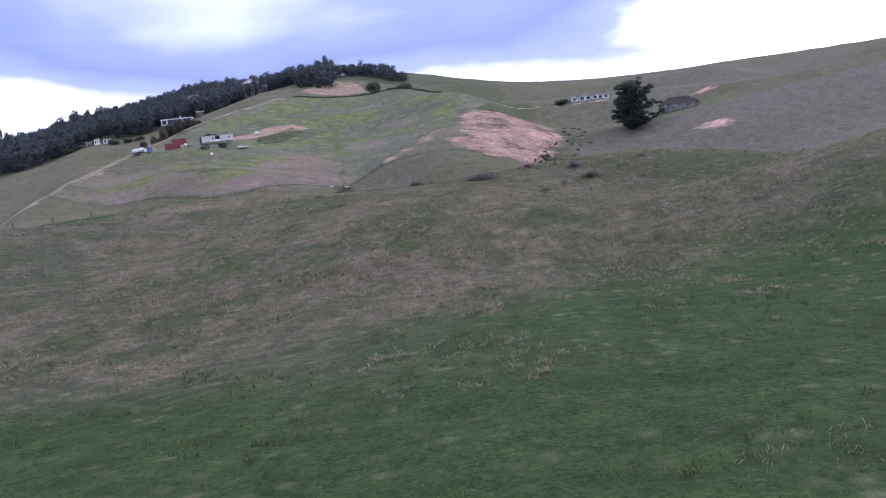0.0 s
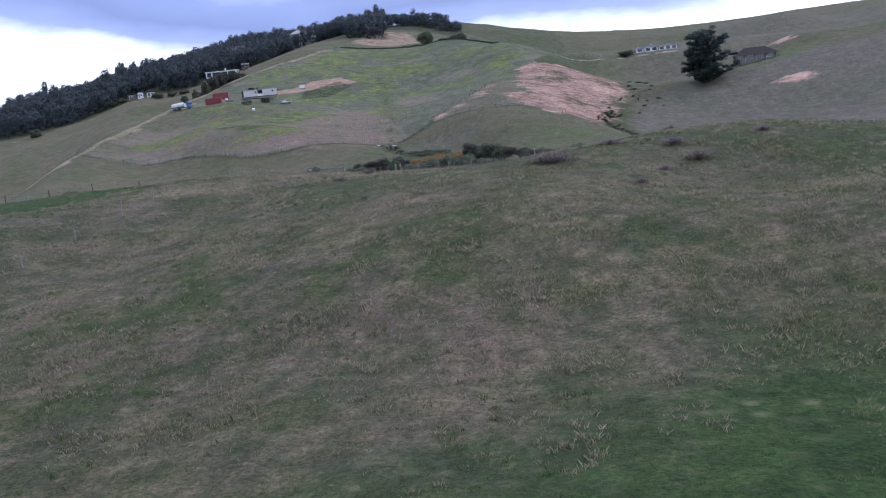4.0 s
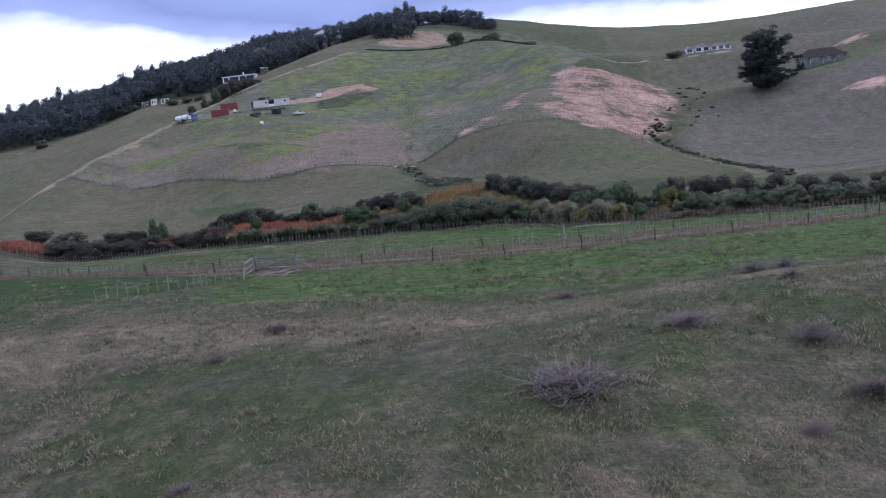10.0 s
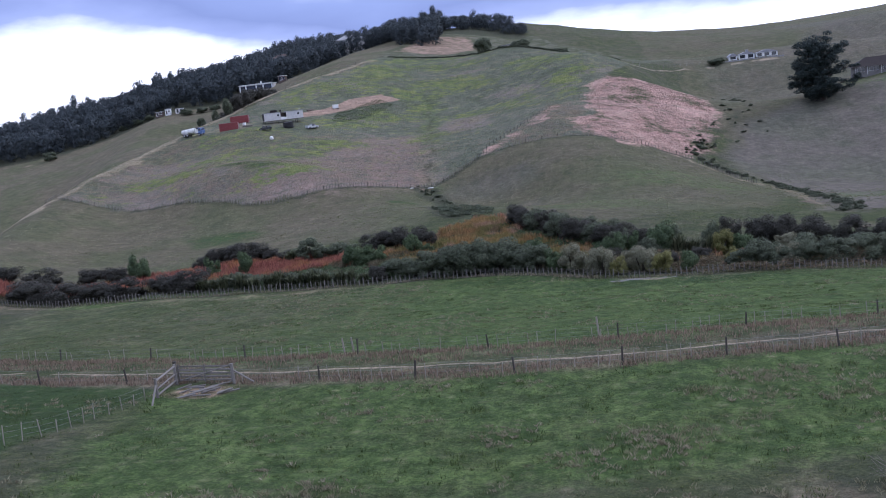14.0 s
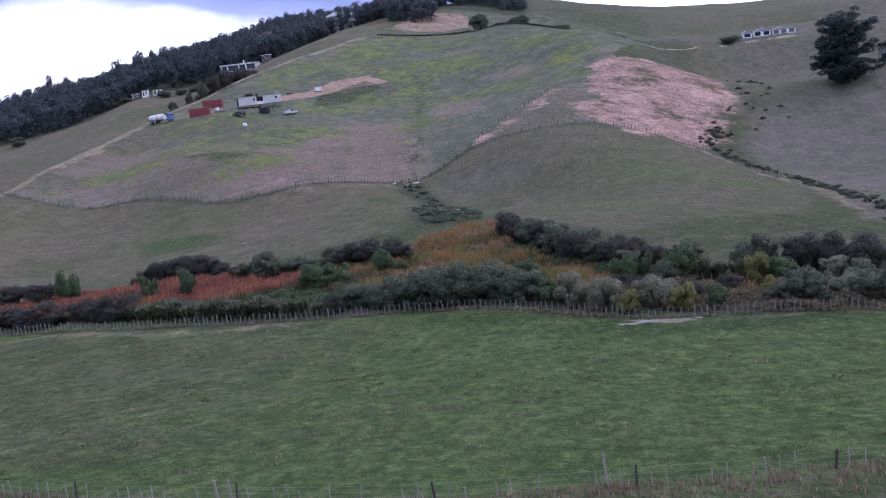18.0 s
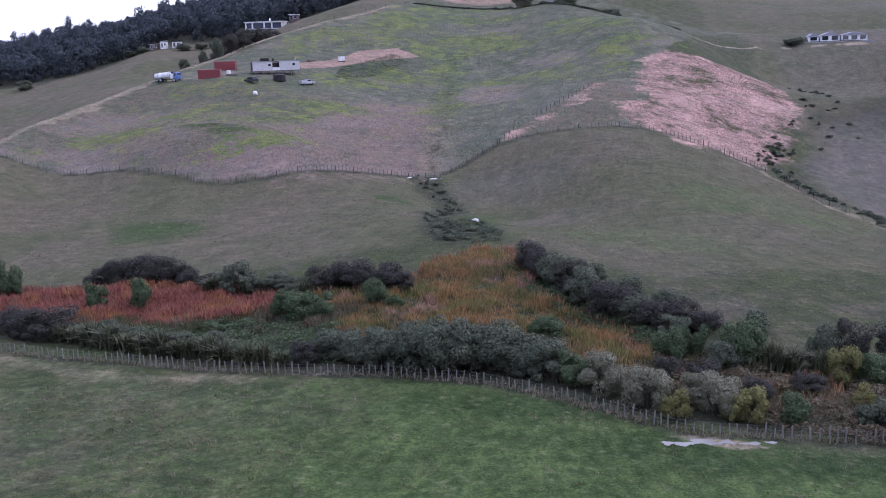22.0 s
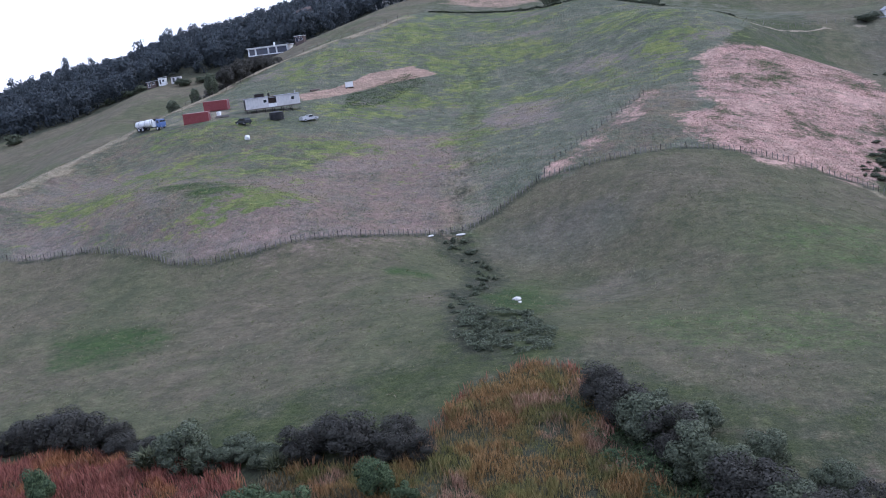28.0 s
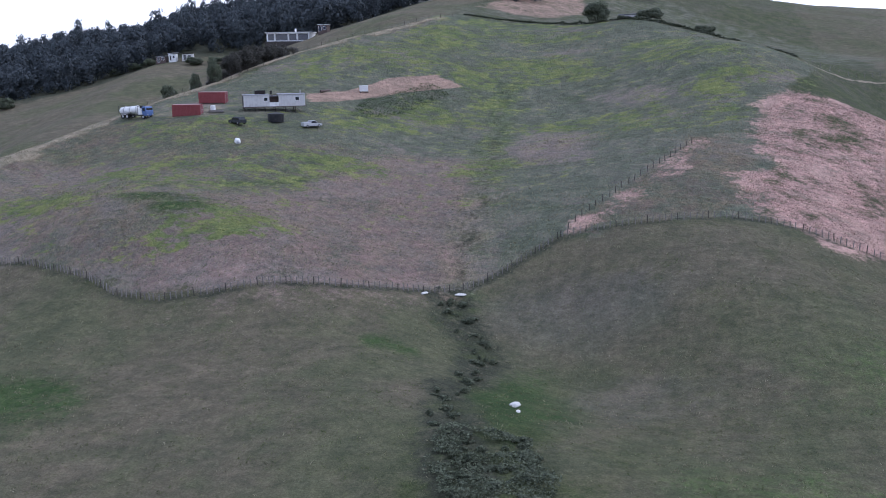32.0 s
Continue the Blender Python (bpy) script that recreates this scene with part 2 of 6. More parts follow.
    pick = k.node("ShaderNodeSeparateColor")
    k.link(cells.outputs["Color"], pick.inputs[0])
    calm = k.math("SUBTRACT", 1.0, k.math("MULTIPLY", k.attr("grazed"), 0.75))
    pale = k.math("MULTIPLY", k.math("MULTIPLY", heart, k.step(k.math("ADD", pick.outputs[0], off(mid, 1.6)), 0.62, 0.95)), calm)
    dark = k.math("MULTIPLY", k.math("MULTIPLY", heart, k.step(k.math("SUBTRACT", pick.outputs[1], off(mid, 1.6)), 0.68, 0.95)), calm)
    c = k.mix(k.math("MULTIPLY", pale, 0.55), c, k.mix(0.5, k.mix(1.0, c, (1.5, 1.45, 1.4), "MULTIPLY"), tone((0.16, 0.135, 0.095), (0.30, 0.255, 0.19))))
    c = k.mix(k.math("MULTIPLY", dark, 0.6), c, k.mix(1.0, c, (0.62, 0.70, 0.62), "MULTIPLY"))
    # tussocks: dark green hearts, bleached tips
    even = k.mix(tussock, (0.88, 0.89, 0.87), (1.10, 1.09, 1.07))
    uneven = k.mix(tussock, (0.82, 0.84, 0.83), (1.16, 1.15, 1.13))
    uneven = k.mix(k.step(k.attr("lush"), 0.2, 0.7), uneven, k.mix(tussock, (0.60, 0.66, 0.60), (1.40, 1.34, 1.34)))
    c = k.mix(1.0, c, k.mix(k.math("MULTIPLY", k.attr("grazed"), 1.1), uneven, even), "MULTIPLY")
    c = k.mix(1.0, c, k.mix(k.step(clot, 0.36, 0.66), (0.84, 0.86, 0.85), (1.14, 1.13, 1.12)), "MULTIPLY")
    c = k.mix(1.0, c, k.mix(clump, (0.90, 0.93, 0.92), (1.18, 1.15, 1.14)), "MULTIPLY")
    relief = k.math("ADD", k.math("ADD", k.math("MULTIPLY_ADD", heart, 0.45, tuft), k.math("MULTIPLY", fine, 0.25)), k.math("MULTIPLY", tussock, 0.5))
    k.bump(k.math("MULTIPLY", relief, k.math("SUBTRACT", 1.0, k.math("MULTIPLY", k.attr("grazed"), 0.75))), 0.7, 0.35)
    return k.done(c)


def make_grass():
    k = Mat("grass_blades", 0.8)
    r = k.island()
    green = k.mix(r, (0.044, 0.068, 0.022), (0.165, 0.190, 0.072))
    straw = k.mix(r, (0.17, 0.14, 0.10), (0.52, 0.44, 0.335))
    return k.thin(k.mix(k.attr("dry"), green, straw), 0.5)


def make_sere():
    k = Mat("sere_grass", 0.85)
    r = k.island()
    brown = k.mix(r, (0.100, 0.078, 0.056), (0.34, 0.262, 0.190))
    pink = k.mix(r, (0.20, 0.125, 0.104), (0.49, 0.330, 0.275))
    return k.thin(k.mix(k.attr("dry"), brown, pink), 0.45)


def make_tuft():
    k = Mat("rank_grass", 0.85)
    return k.thin(k.mix(k.island(), (0.036, 0.058, 0.020), (0.125, 0.165, 0.058)), 0.4)


def make_reed():
    k = Mat("autumn_reeds", 0.8)
    r = k.island()
    drift, small = k.noise(0.22, 4, 0.6), k.noise(0.8, 4, 0.6)
    red = k.mix(r, (0.15, 0.052, 0.042), (0.48, 0.21, 0.155))
    red = k.mix(k.step(drift, 0.50, 0.66), red, k.mix(r, (0.20, 0.085, 0.036), (0.56, 0.29, 0.14)))
    red = k.mix(k.step(small, 0.56, 0.72), red, k.mix(r, (0.10, 0.070, 0.040), (0.30, 0.22, 0.13)))
    gold = k.mix(r, (0.18, 0.112, 0.044), (0.45, 0.30, 0.13))
    gold = k.mix(k.step(drift, 0.46, 0.56), gold, k.mix(r, (0.10, 0.100, 0.036), (0.30, 0.275, 0.105)))
    gold = k.mix(k.step(k.noise(0.13, 3), 0.56, 0.66), gold, k.mix(r, (0.21, 0.115, 0.075), (0.54, 0.36, 0.25)))
    gold = k.mix(k.step(small, 0.58, 0.70), gold, k.mix(r, (0.065, 0.075, 0.034), (0.20, 0.21, 0.10)))
    return k.thin(k.mix(k.attr("dry"), red, gold), 0.45)


def make_sedge():
    k = Mat("marsh_sedge", 0.85)
    r = k.island()
    green = k.mix(r, (0.040, 0.048, 0.022), (0.150, 0.160, 0.075))
    buff = k.mix(r, (0.10, 0.080, 0.055), (0.34, 0.28, 0.20))
    return k.thin(k.mix(k.attr("dry"), green, buff), 0.4)


def make_steel(name, colour):
    k = Mat(name, 0.55, 0.0)
    rust = k.step(k.noise(1.6, 6, 0.65, k.obj), 0.52, 0.72)
    c = k.mix(rust, colour, tuple(0.5 * v for v in colour))
    c = k.mix(k.math("MULTIPLY", k.noise(9, 3, 0.6, k.obj), 0.4), c, tuple(min(1, 1.35 * v + 0.02) for v in colour))
    return k.done(c)


def make_timber(name, dark, light):
    k = Mat(name, 0.85)
    grain = k.noise(6, 5, 0.6, k.obj, (6, 6, 0.5))
    c = k.mix(grain, dark, light)
    c = k.mix(k.math("MULTIPLY", k.random(), 0.5), c, dark)
    k.bump(grain, 0.4, 0.02)
    return k.done(c)


def make_glass():
    k = Mat("window_glass", 0.06)
    k.p.inputs["Specular IOR Level"].default_value = 0.7
    return k.done(k.mix(k.noise(0.8, 2, 0.5, k.obj), (0.012, 0.014, 0.018), (0.035, 0.04, 0.05)))


M_TUFT, M_SEDGE, M_SERE = make_tuft(), make_sedge(), make_sere()
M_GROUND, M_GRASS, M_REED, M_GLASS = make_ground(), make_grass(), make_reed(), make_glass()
M_POST = make_timber("weathered_post", (0.11, 0.10, 0.09), (0.36, 0.33, 0.30))
M_BATTEN = make_timber("pale_batten", (0.19, 0.168, 0.14), (0.46, 0.41, 0.35))
M_DARKPOST = make_timber("dark_post", (0.035, 0.03, 0.027), (0.13, 0.115, 0.10))
M_BARK = make_timber("bark", (0.03, 0.024, 0.02), (0.11, 0.09, 0.075))
M_WIRE = plain("fence_wire", (0.28, 0.28, 0.28), 0.5, 0.8)
M_OLIVE = leafy("olive_leaves", (0.042, 0.053, 0.034), (0.196, 0.218, 0.138))
M_DARK = leafy("dusky_twigs", (0.027, 0.026, 0.021), (0.114, 0.109, 0.090))
M_PALE = leafy("pale_leaves", (0.115, 0.115, 0.074), (0.36, 0.35, 0.235))
M_LIME = leafy("lime_leaves", (0.10, 0.105, 0.034), (0.32, 0.30, 0.11))
M_GREEN = leafy("green_leaves", (0.030, 0.054, 0.026), (0.160, 0.208, 0.098))
M_FLAX = leafy("flax_blades", (0.032, 0.041, 0.022), (0.205, 0.215, 0.122))
M_BRUSH = leafy("brown_brush", (0.075, 0.056, 0.036), (0.26, 0.195, 0.12), (0.09, 0.105, 0.055), 0.7)
M_PINE = leafy("pine_needles", (0.014, 0.022, 0.022), (0.056, 0.074, 0.066))
# distance haze is mixed into these leaf colours: lighter and bluer
M_HAZY_FOREST = leafy("forest_leaves", (0.042, 0.053, 0.060), (0.096, 0.115, 0.124), (0.086, 0.082, 0.080), 0.35)
M_TWIG = leafy("bare_twigs", (0.055, 0.044, 0.042), (0.30, 0.245, 0.235))
M_RED = make_steel("red_container_paint", (0.21, 0.05, 0.05))
M_WHITE = plain("white_paint", (0.78, 0.78, 0.76), 0.6)
M_CREAM = plain("cabin_panels", (0.60, 0.58, 0.56), 0.6, amount=0.45)
M_GREYROOF = plain("grey_roofing", (0.30, 0.30, 0.32), 0.5)
M_DARKROOF = plain("brown_roofing", (0.030, 0.023, 0.022), 0.85, grime=(0.05, 0.045, 0.04))
M_BLACK = plain("black_plastic", (0.02, 0.02, 0.022), 0.5)
M_BLUE = plain("blue_cab_paint", (0.09, 0.15, 0.33), 0.4)
M_RUBBER = plain("tyre_rubber", (0.02, 0.02, 0.02), 0.9)
M_STEEL = plain("galvanised_steel", (0.45, 0.45, 0.46), 0.45, 0.7)
M_STONE = plain("pale_stone", (0.62, 0.60, 0.56), 0.85, scale=2.5)
M_DULL = plain("grey_weatherboard", (0.20, 0.19, 0.185), 0.8)
M_BROWN = plain("brown_cladding", (0.11, 0.08, 0.07), 0.8)
M_WATER = Mat("puddle_water", 0.05).done((0.25, 0.24, 0.22))

# ---- mesh helpers ----


def part(name, bm, material, parent=None, label="", smooth=False):
    me = bpy.data.meshes.new(name)
    bm.to_mesh(me)
    bm.free()
    me.materials.append(material)
    if smooth:
        me.shade_smooth()
    ob = new(name, me)
    ob.parent = parent
    return tagged(ob, label)


def shared(name, me, parent, m):
    ob = new(name, me)
    ob.parent = parent
    ob.matrix_basis = m
    return ob


def empty(name, m, label, category, group=""):
    ob = new(name)
    ob.empty_display_size = 0.5
    ob.matrix_world = m
    return tagged(ob, label, category, group)


def box(bm, lo, hi, bevel=0.0):
    made = bmesh.ops.create_cube(bm, size=1)["verts"]
    for v in made:
        v.co = Vector([lo[i] + (hi[i] - lo[i]) * (v.co[i] + 0.5) for i in range(3)])
    if bevel:
        edges = list({e for v in made for e in v.link_edges})
        bmesh.ops.bevel(bm, geom=edges, offset=bevel, segments=2, affect="EDGES")
    return bm


def boxes(*spans, bevel=0.0):
    bm = bmesh.new()
    for lo, hi in spans:
        box(bm, lo, hi, bevel)
    return bm


def tube(bm, a, b, r0, r1=None, sides=8):
    a, b = Vector(a), Vector(b)
    m = Matrix.Translation((a + b) / 2) @ (b - a).to_track_quat("Z", "Y").to_matrix().to_4x4()
    bmesh.ops.create_cone(bm, cap_ends=True, segments=sides, radius1=r0, radius2=r0 if r1 is None else r1, depth=(b - a).length, matrix=m)
    return bm


def tubes(*rows, sides=8):
    bm = bmesh.new()
    for a, b, r0, r1 in rows:
        tube(bm, a, b, r0, r1, sides)
    return bm


def mesh_of(name, verts, faces, material, values=None, normals=None):
    """A mesh from arrays; values: point attributes; normals: soft shading directions of leaves."""
    me = bpy.data.meshes.new(name)
    verts, faces = np.asarray(verts, np.float32), np.asarray(faces, np.int32)
    n = faces.shape[1]
    me.vertices.add(len(verts))
    me.vertices.foreach_set("co", verts.ravel())
    me.loops.add(faces.size)
    me.loops.foreach_set("vertex_index", faces.ravel())
    me.polygons.add(len(faces))
    me.polygons.foreach_set("loop_start", np.arange(0, faces.size, n, dtype=np.int32))
    me.update(calc_edges=True)
    for key, v in (values or {}).items():
        me.attributes.new(key, "FLOAT", "POINT").data.foreach_set("value", np.asarray(v, np.float32))
    if normals is not None:
        me.attributes.new("custom_normal", "FLOAT_VECTOR", "POINT").data.foreach_set("vector", np.asarray(normals, np.float32).ravel())
    me.materials.append(material)
    return me

# ---- land ----


def landform(x, y, height, rx, ry, turn):
    """A smooth rise (or hollow) with two radii and a turn, as a function of the place."""
    c, s = math.cos(radians(turn)), math.sin(radians(turn))
    return lambda X, Y: height * np.exp(-((((X - x) * c + (Y - y) * s) / rx) ** 2) - (((Y - y) * c - (X - x) * s) / ry) ** 2)


LANDFORMS = (
    landform(-90.6, 396.6, 10.40, 65.6, 209.6, 8.8),
    landform(4.6, 351.0, 18.59, 45.8, 97.2, -3.0),
    landform(68.4, 439.8, -13.97, 30.0, 95.3, -76.5),
    landform(0.0, 224.5, -17.85, 260.0, 78.7, -13.6),
    landform(-0.9, 90.4, 2.54, 260.0, 16.0, -42.1),
    landform(-128.1, 575.2, -9.77, 212.0, 45.0, 74.9),
    landform(-144.3, 687.0, 34.25, 247.8, 125.8, 34.9),
    landform(-83.1, 582.3, 21.32, 81.5, 190.8, -20.9),
    landform(-98.4, 369.4, 7.10, 65.3, 30.0, -29.6),
    landform(78.1, 332.0, -30.63, 200.2, 76.4, -6.5),
    landform(4.6, 46.8, -4.64, 28.3, 21.0, 4.7),
    landform(-14.7, 303.7, -8.99, 18.5, 34.1, 40.4),
    landform(19.2, 93.2, 9.96, 16.0, 16.6, -107.7),
    landform(19.3, 85.6, -12.15, 16.8, 16.0, -20.6),
    landform(182.8, 537.2, -12.84, 45.0, 153.8, 64.5),
    landform(14.5, 436.6, 14.64, 35.1, 30.0, -50.0),
    landform(-48.5, 83.0, 5.51, 18.2, 26.4, -36.5),
    landform(16.8, 77.4, 3.57, 16.0, 29.1, -98.9),
    landform(-84.2, 325.6, 6.77, 38.8, 16.1, -16.8),
    landform(-3.2, 92.8, -1.87, 100.1, 21.1, 13.2),
    landform(-14.6, 497.9, 10.28, 30.0, 30.0, 48.2),
    landform(16.0, 60.0, -5.34, 16.9, 16.0, -20.7),
    landform(-138.1, 325.4, 8.25, 182.5, 16.0, -75.3),
    landform(11.0, 52.9, 4.48, 16.0, 27.5, -37.0),
    landform(129.0, 441.0, 6.5, 21.0, 14.0, 0.0),
    landform(-4.0, 146.0, 0.8, 80.0, 13.0, 0.0),
    landform(520.0, 960.0, -16.0, 110.0, 200.0, 0.0),
    landform(176.0, 615.0, 5.0, 34.0, 40.0, 0.0),
    landform(226.0, 640.0, -9.0, 26.0, 90.0, -18.0),
)
# crest of the western spur, seen against the slope behind it
SPUR = [(-140, 290), (-135, 318), (-133.5, 338), (-133, 355), (-131.5, 368), (-127.5, 381), (-124.5, 397), (-122.5, 415), (-119, 433), (-112, 444), (-100, 457), (-90, 478), (-79, 498)]



def lattice(X, Y, scale, seed):
    """Smooth value noise from -1 to 1."""
    X, Y = np.asarray(X, float) / scale + 1000.0, np.asarray(Y, float) / scale + 1000.0
    i, j = np.floor(X).astype(int), np.floor(Y).astype(int)
    u, v = X - i, Y - j
    u, v = u * u * (3 - 2 * u), v * v * (3 - 2 * v)
    table = np.random.default_rng(seed).uniform(-1, 1, (256, 256))
    g = lambda a, b: table[a % 256, b % 256]
    return (g(i, j) * (1 - u) + g(i + 1, j) * u) * (1 - v) + (g(i, j + 1) * (1 - u) + g(i + 1, j + 1) * u) * v


def to_line(X, Y, pts):
    """Distance from each place to a line of points."""
    best = np.full(np.shape(X), 1e9)
    for (ax, ay), (bx, by) in zip(pts[:-1], pts[1:]):
        dx, dy = bx - ax, by - ay
        t = np.clip(((X - ax) * dx + (Y - ay) * dy) / (dx * dx + dy * dy), 0, 1)
        best = np.minimum(best, np.hypot(X - ax - t * dx, Y - ay - t * dy))
    return best


def height(X, Y):
    X, Y = np.asarray(X, float), np.asarray(Y, float)
    z = 3.797 + 0.06059 * X + 0.04471 * Y
    for form in LANDFORMS:
        z = z + form(X, Y)
    off = to_line(X, Y, SPUR)
    west = X < np.interp(Y, [p[1] for p in SPUR], [p[0] for p in SPUR])
    fade = np.clip((Y - 285) / 40, 0, 1) * np.clip((500 - Y) / 40, 0, 1)
    near, away = np.clip(off / 15, 0, 1), np.clip((off - 32) / 40, 0, 1)
    drop = 5.5 * near * near * (3 - 2 * near) * (1 - away * away * (3 - 2 * away))
    z = z + fade * (0.6 * np.exp(-((off / 5.0) ** 2)) - np.where(west, drop, 0.0))
    far = np.clip((Y - 250) / 300, 0, 1)
    z = z + 0.10 * lattice(X, Y, 4.5, 3) + (0.12 + 0.5 * far) * lattice(X, Y, 17, 4)
    return z


def on_land(x, y, dz=0.0, turn=0.0):
    return pose(x, y, float(height(x, y)) + dz, 0, 0, turn)


def inside(X, Y, pts, soft):
    """1 inside the outline, falling to 0 over soft metres outside."""
    odd = np.zeros(np.shape(X), bool)
    ring = list(pts) + [pts[0]]
    for (ax, ay), (bx, by) in zip(ring[:-1], ring[1:]):
        if ay != by:
            odd ^= ((ay > Y) != (by > Y)) & (X < ax + (bx - ax) * (Y - ay) / (by - ay))
    d = np.where(odd, 0.0, to_line(X, Y, ring))
    return np.clip(1 - d / soft, 0, 1)


def spot(X, Y, x, y, rx, ry):
    return np.clip(1.6 - 1.6 * np.sqrt(((X - x) / rx) ** 2 + ((Y - y) / ry) ** 2), 0, 1)


# lines and outlines of the plan
TRACK_FENCE = [(-75, 148.5), (-41, 143), (-33.1, 141.8), (-24.2, 141.4)], [(-19.5, 140.6), (-13.0, 139.8), (-9.5, 139.3), (-4.2, 139.0), (0.1, 139.0), (3.1, 139.2), (8.2, 139.3), (14.4, 139.8), (19.4, 140.0), (40, 143.5), (75, 153)]
FIELD_FENCE = [(-60, 159), (-44.8, 156), (-34.9, 153.5), (-30.2, 152.1), (-21.2, 149.4), (-13.6, 148.0), (-6.8, 147.7), (-0.3, 147.8), (5.4, 149.2), (9.6, 148.8), (19.4, 151), (30, 152.5), (60, 157)]
TRACK = [(-75, 151.5), (-45, 148), (-33, 145.6), (-26, 144.6), (-17.1, 143.6), (-9.1, 142.9), (-5.3, 142.7), (2.9, 142.4), (8.3, 142.5), (16.5, 143.4), (23.5, 144.1), (40, 147.5), (75, 157)]
SIDE_FENCE = [(-27.6, 118), (-26.3, 125.3), (-25.4, 127.1), (-25.1, 129.6), (-25.0, 131.8), (-24.3, 133.9), (-23.8, 136.8)]
MARSH_FENCE = [(-100, 224), (-80, 219.6), (-63, 217.0), (-53, 214.8), (-41, 212.6), (-31.6, 211.4), (-23.9, 212.2), (-16.3, 212.4), (-8.5, 211.6), (-3.5, 209.7), (0.7, 207.9), (4.6, 205.8), (9.1, 202.5), (12.2, 202.3), (17.7, 202.7), (23.4, 202.8), (30, 201.5), (38, 197.5), (50, 191)]
HILL_FENCE_WEST = [(-150, 321), (-132, 316.2), (-115, 314.5), (-99, 313.5), (-85, 308.9), (-77.7, 304.9), (-70.2, 303.7), (-63.2, 306.1), (-55.1, 309.9), (-47.9, 312.3), (-41.2, 316.6), (-36.6, 319.6), (-33.8, 322.2)]
HILL_FENCE_EAST = [(-33.0, 322.6), (-27, 329.5), (-20.9, 336.3), (-13.4, 336.9), (-7.6, 337.3), (-3.6, 338.5), (3.7, 340.4), (7.6, 340.7), (13, 340.4), (22, 339.3), (32.4, 337.2), (38.6, 332.5), (47.8, 316.0)]
HILL_FENCE_UP = [(-20.9, 336.3), (-13.0, 354.0), (-5.1, 370.4), (-1.2, 378.9)]
RIDGE_FENCE = [(-128, 398), (-116, 432), (-104, 455), (-92, 478), (-78, 503)]
PINK = [(7.6, 345.7), (8.0, 360.2), (14.8, 367.3), (11.0, 383.6), (14.1, 401.4), (19.3, 411.9), (27.2, 414), (37, 414), (45, 405), (49, 392), (40, 356), (32.5, 338.6), (22.2, 340.4), (13.3, 343.0)]
FERN = [(-70.7, 306.8), (-79.3, 314.4), (-75.3, 333.3), (-65.0, 343.0), (-57.9, 372), (-44.9, 372.0), (-35.6, 327.4), (-48.0, 313.8)]
BENCH = [(-91.4, 408.4), (-82.9, 415.8), (-76.3, 427.4), (-66, 434.2), (-58.4, 431.0), (-71.5, 419.0), (-82.8, 407.6), (-88.2, 403.2)]
CREEK = [(-35.1, 321.2), (-31.6, 314.7), (-27.7, 309.5), (-26.2, 302.5), (-26.7, 290.1), (-24.1, 277.3), (-21.7, 269.7), (-18.0, 262)]
CREEK_HEAD = [(-34.1, 322.3), (-36.3, 334.3), (-37.1, 352.7), (-41.0, 378.1), (-45.2, 409.2), (-46.4, 436.2)]
GULLY = [(52, 250), (55, 287), (54, 316), (48, 326), (41, 334), (36.5, 344), (43, 359), (55, 379), (57.5, 402), (62, 425), (62.7, 436.2)]
RED_REEDS = [(-105, 236), (-79.4, 242.0), (-64.8, 242.4), (-54.0, 244.5), (-39.5, 240.7), (-35.2, 232.8), (-39.1, 230.6), (-47.8, 227.6), (-62.6, 228.9), (-71.3, 230.9), (-105, 228)]
YARD_BUSHES = [(-122.6, 422, 3.8, 6.4), (-126, 418, 3.2, 4.6), (-127, 406, 3.4, 3.6), (-137, 396, 3.0, 3.0), (-129, 412, 2.6, 3.4)]
BANK_BUSHES = [(-121.5, 430, 6.5, 5.8), (-121, 435, 7, 6.6), (-120, 440, 7, 6.8), (-118, 445, 7, 6.4), (-116.5, 450, 6.5, 6.0), (-115, 455, 6, 5.2), (-127, 440, 7, 6.0), (-125, 447, 7, 5.6), (-123, 454, 6.5, 5.0), (-128, 432, 5.5, 4.6), (-119, 461, 6, 4.4)]
GOLD_REEDS = [(-28.8, 229), (-34, 239.3), (-24.7, 239.3), (-20.8, 244), (-18.2, 254), (-13.4, 258), (-7.6, 252.7), (-6.4, 240.6), (-1.2, 233.0), (8.4, 223.2), (13, 219), (11, 216), (8.0, 217.0), (-1.0, 219.1), (-6, 219.8), (-14, 221.1), (-20, 223.4)]


PALE_BAND = [(-30, 104), (-12, 106), (-2, 108), (6, 109), (14, 111), (22, 113), (36, 117)]
WOOD_EDGE = [(-232, 452), (-224, 466), (-222, 486), (-213, 504), (-202, 513), (-188, 518)]


def axis(*spans):
    """Grid lines: (from, to, step) one after another."""
    return np.unique(np.concatenate([np.arange(a, b, s) for a, b, s in spans] + [[spans[-1][1]]]))


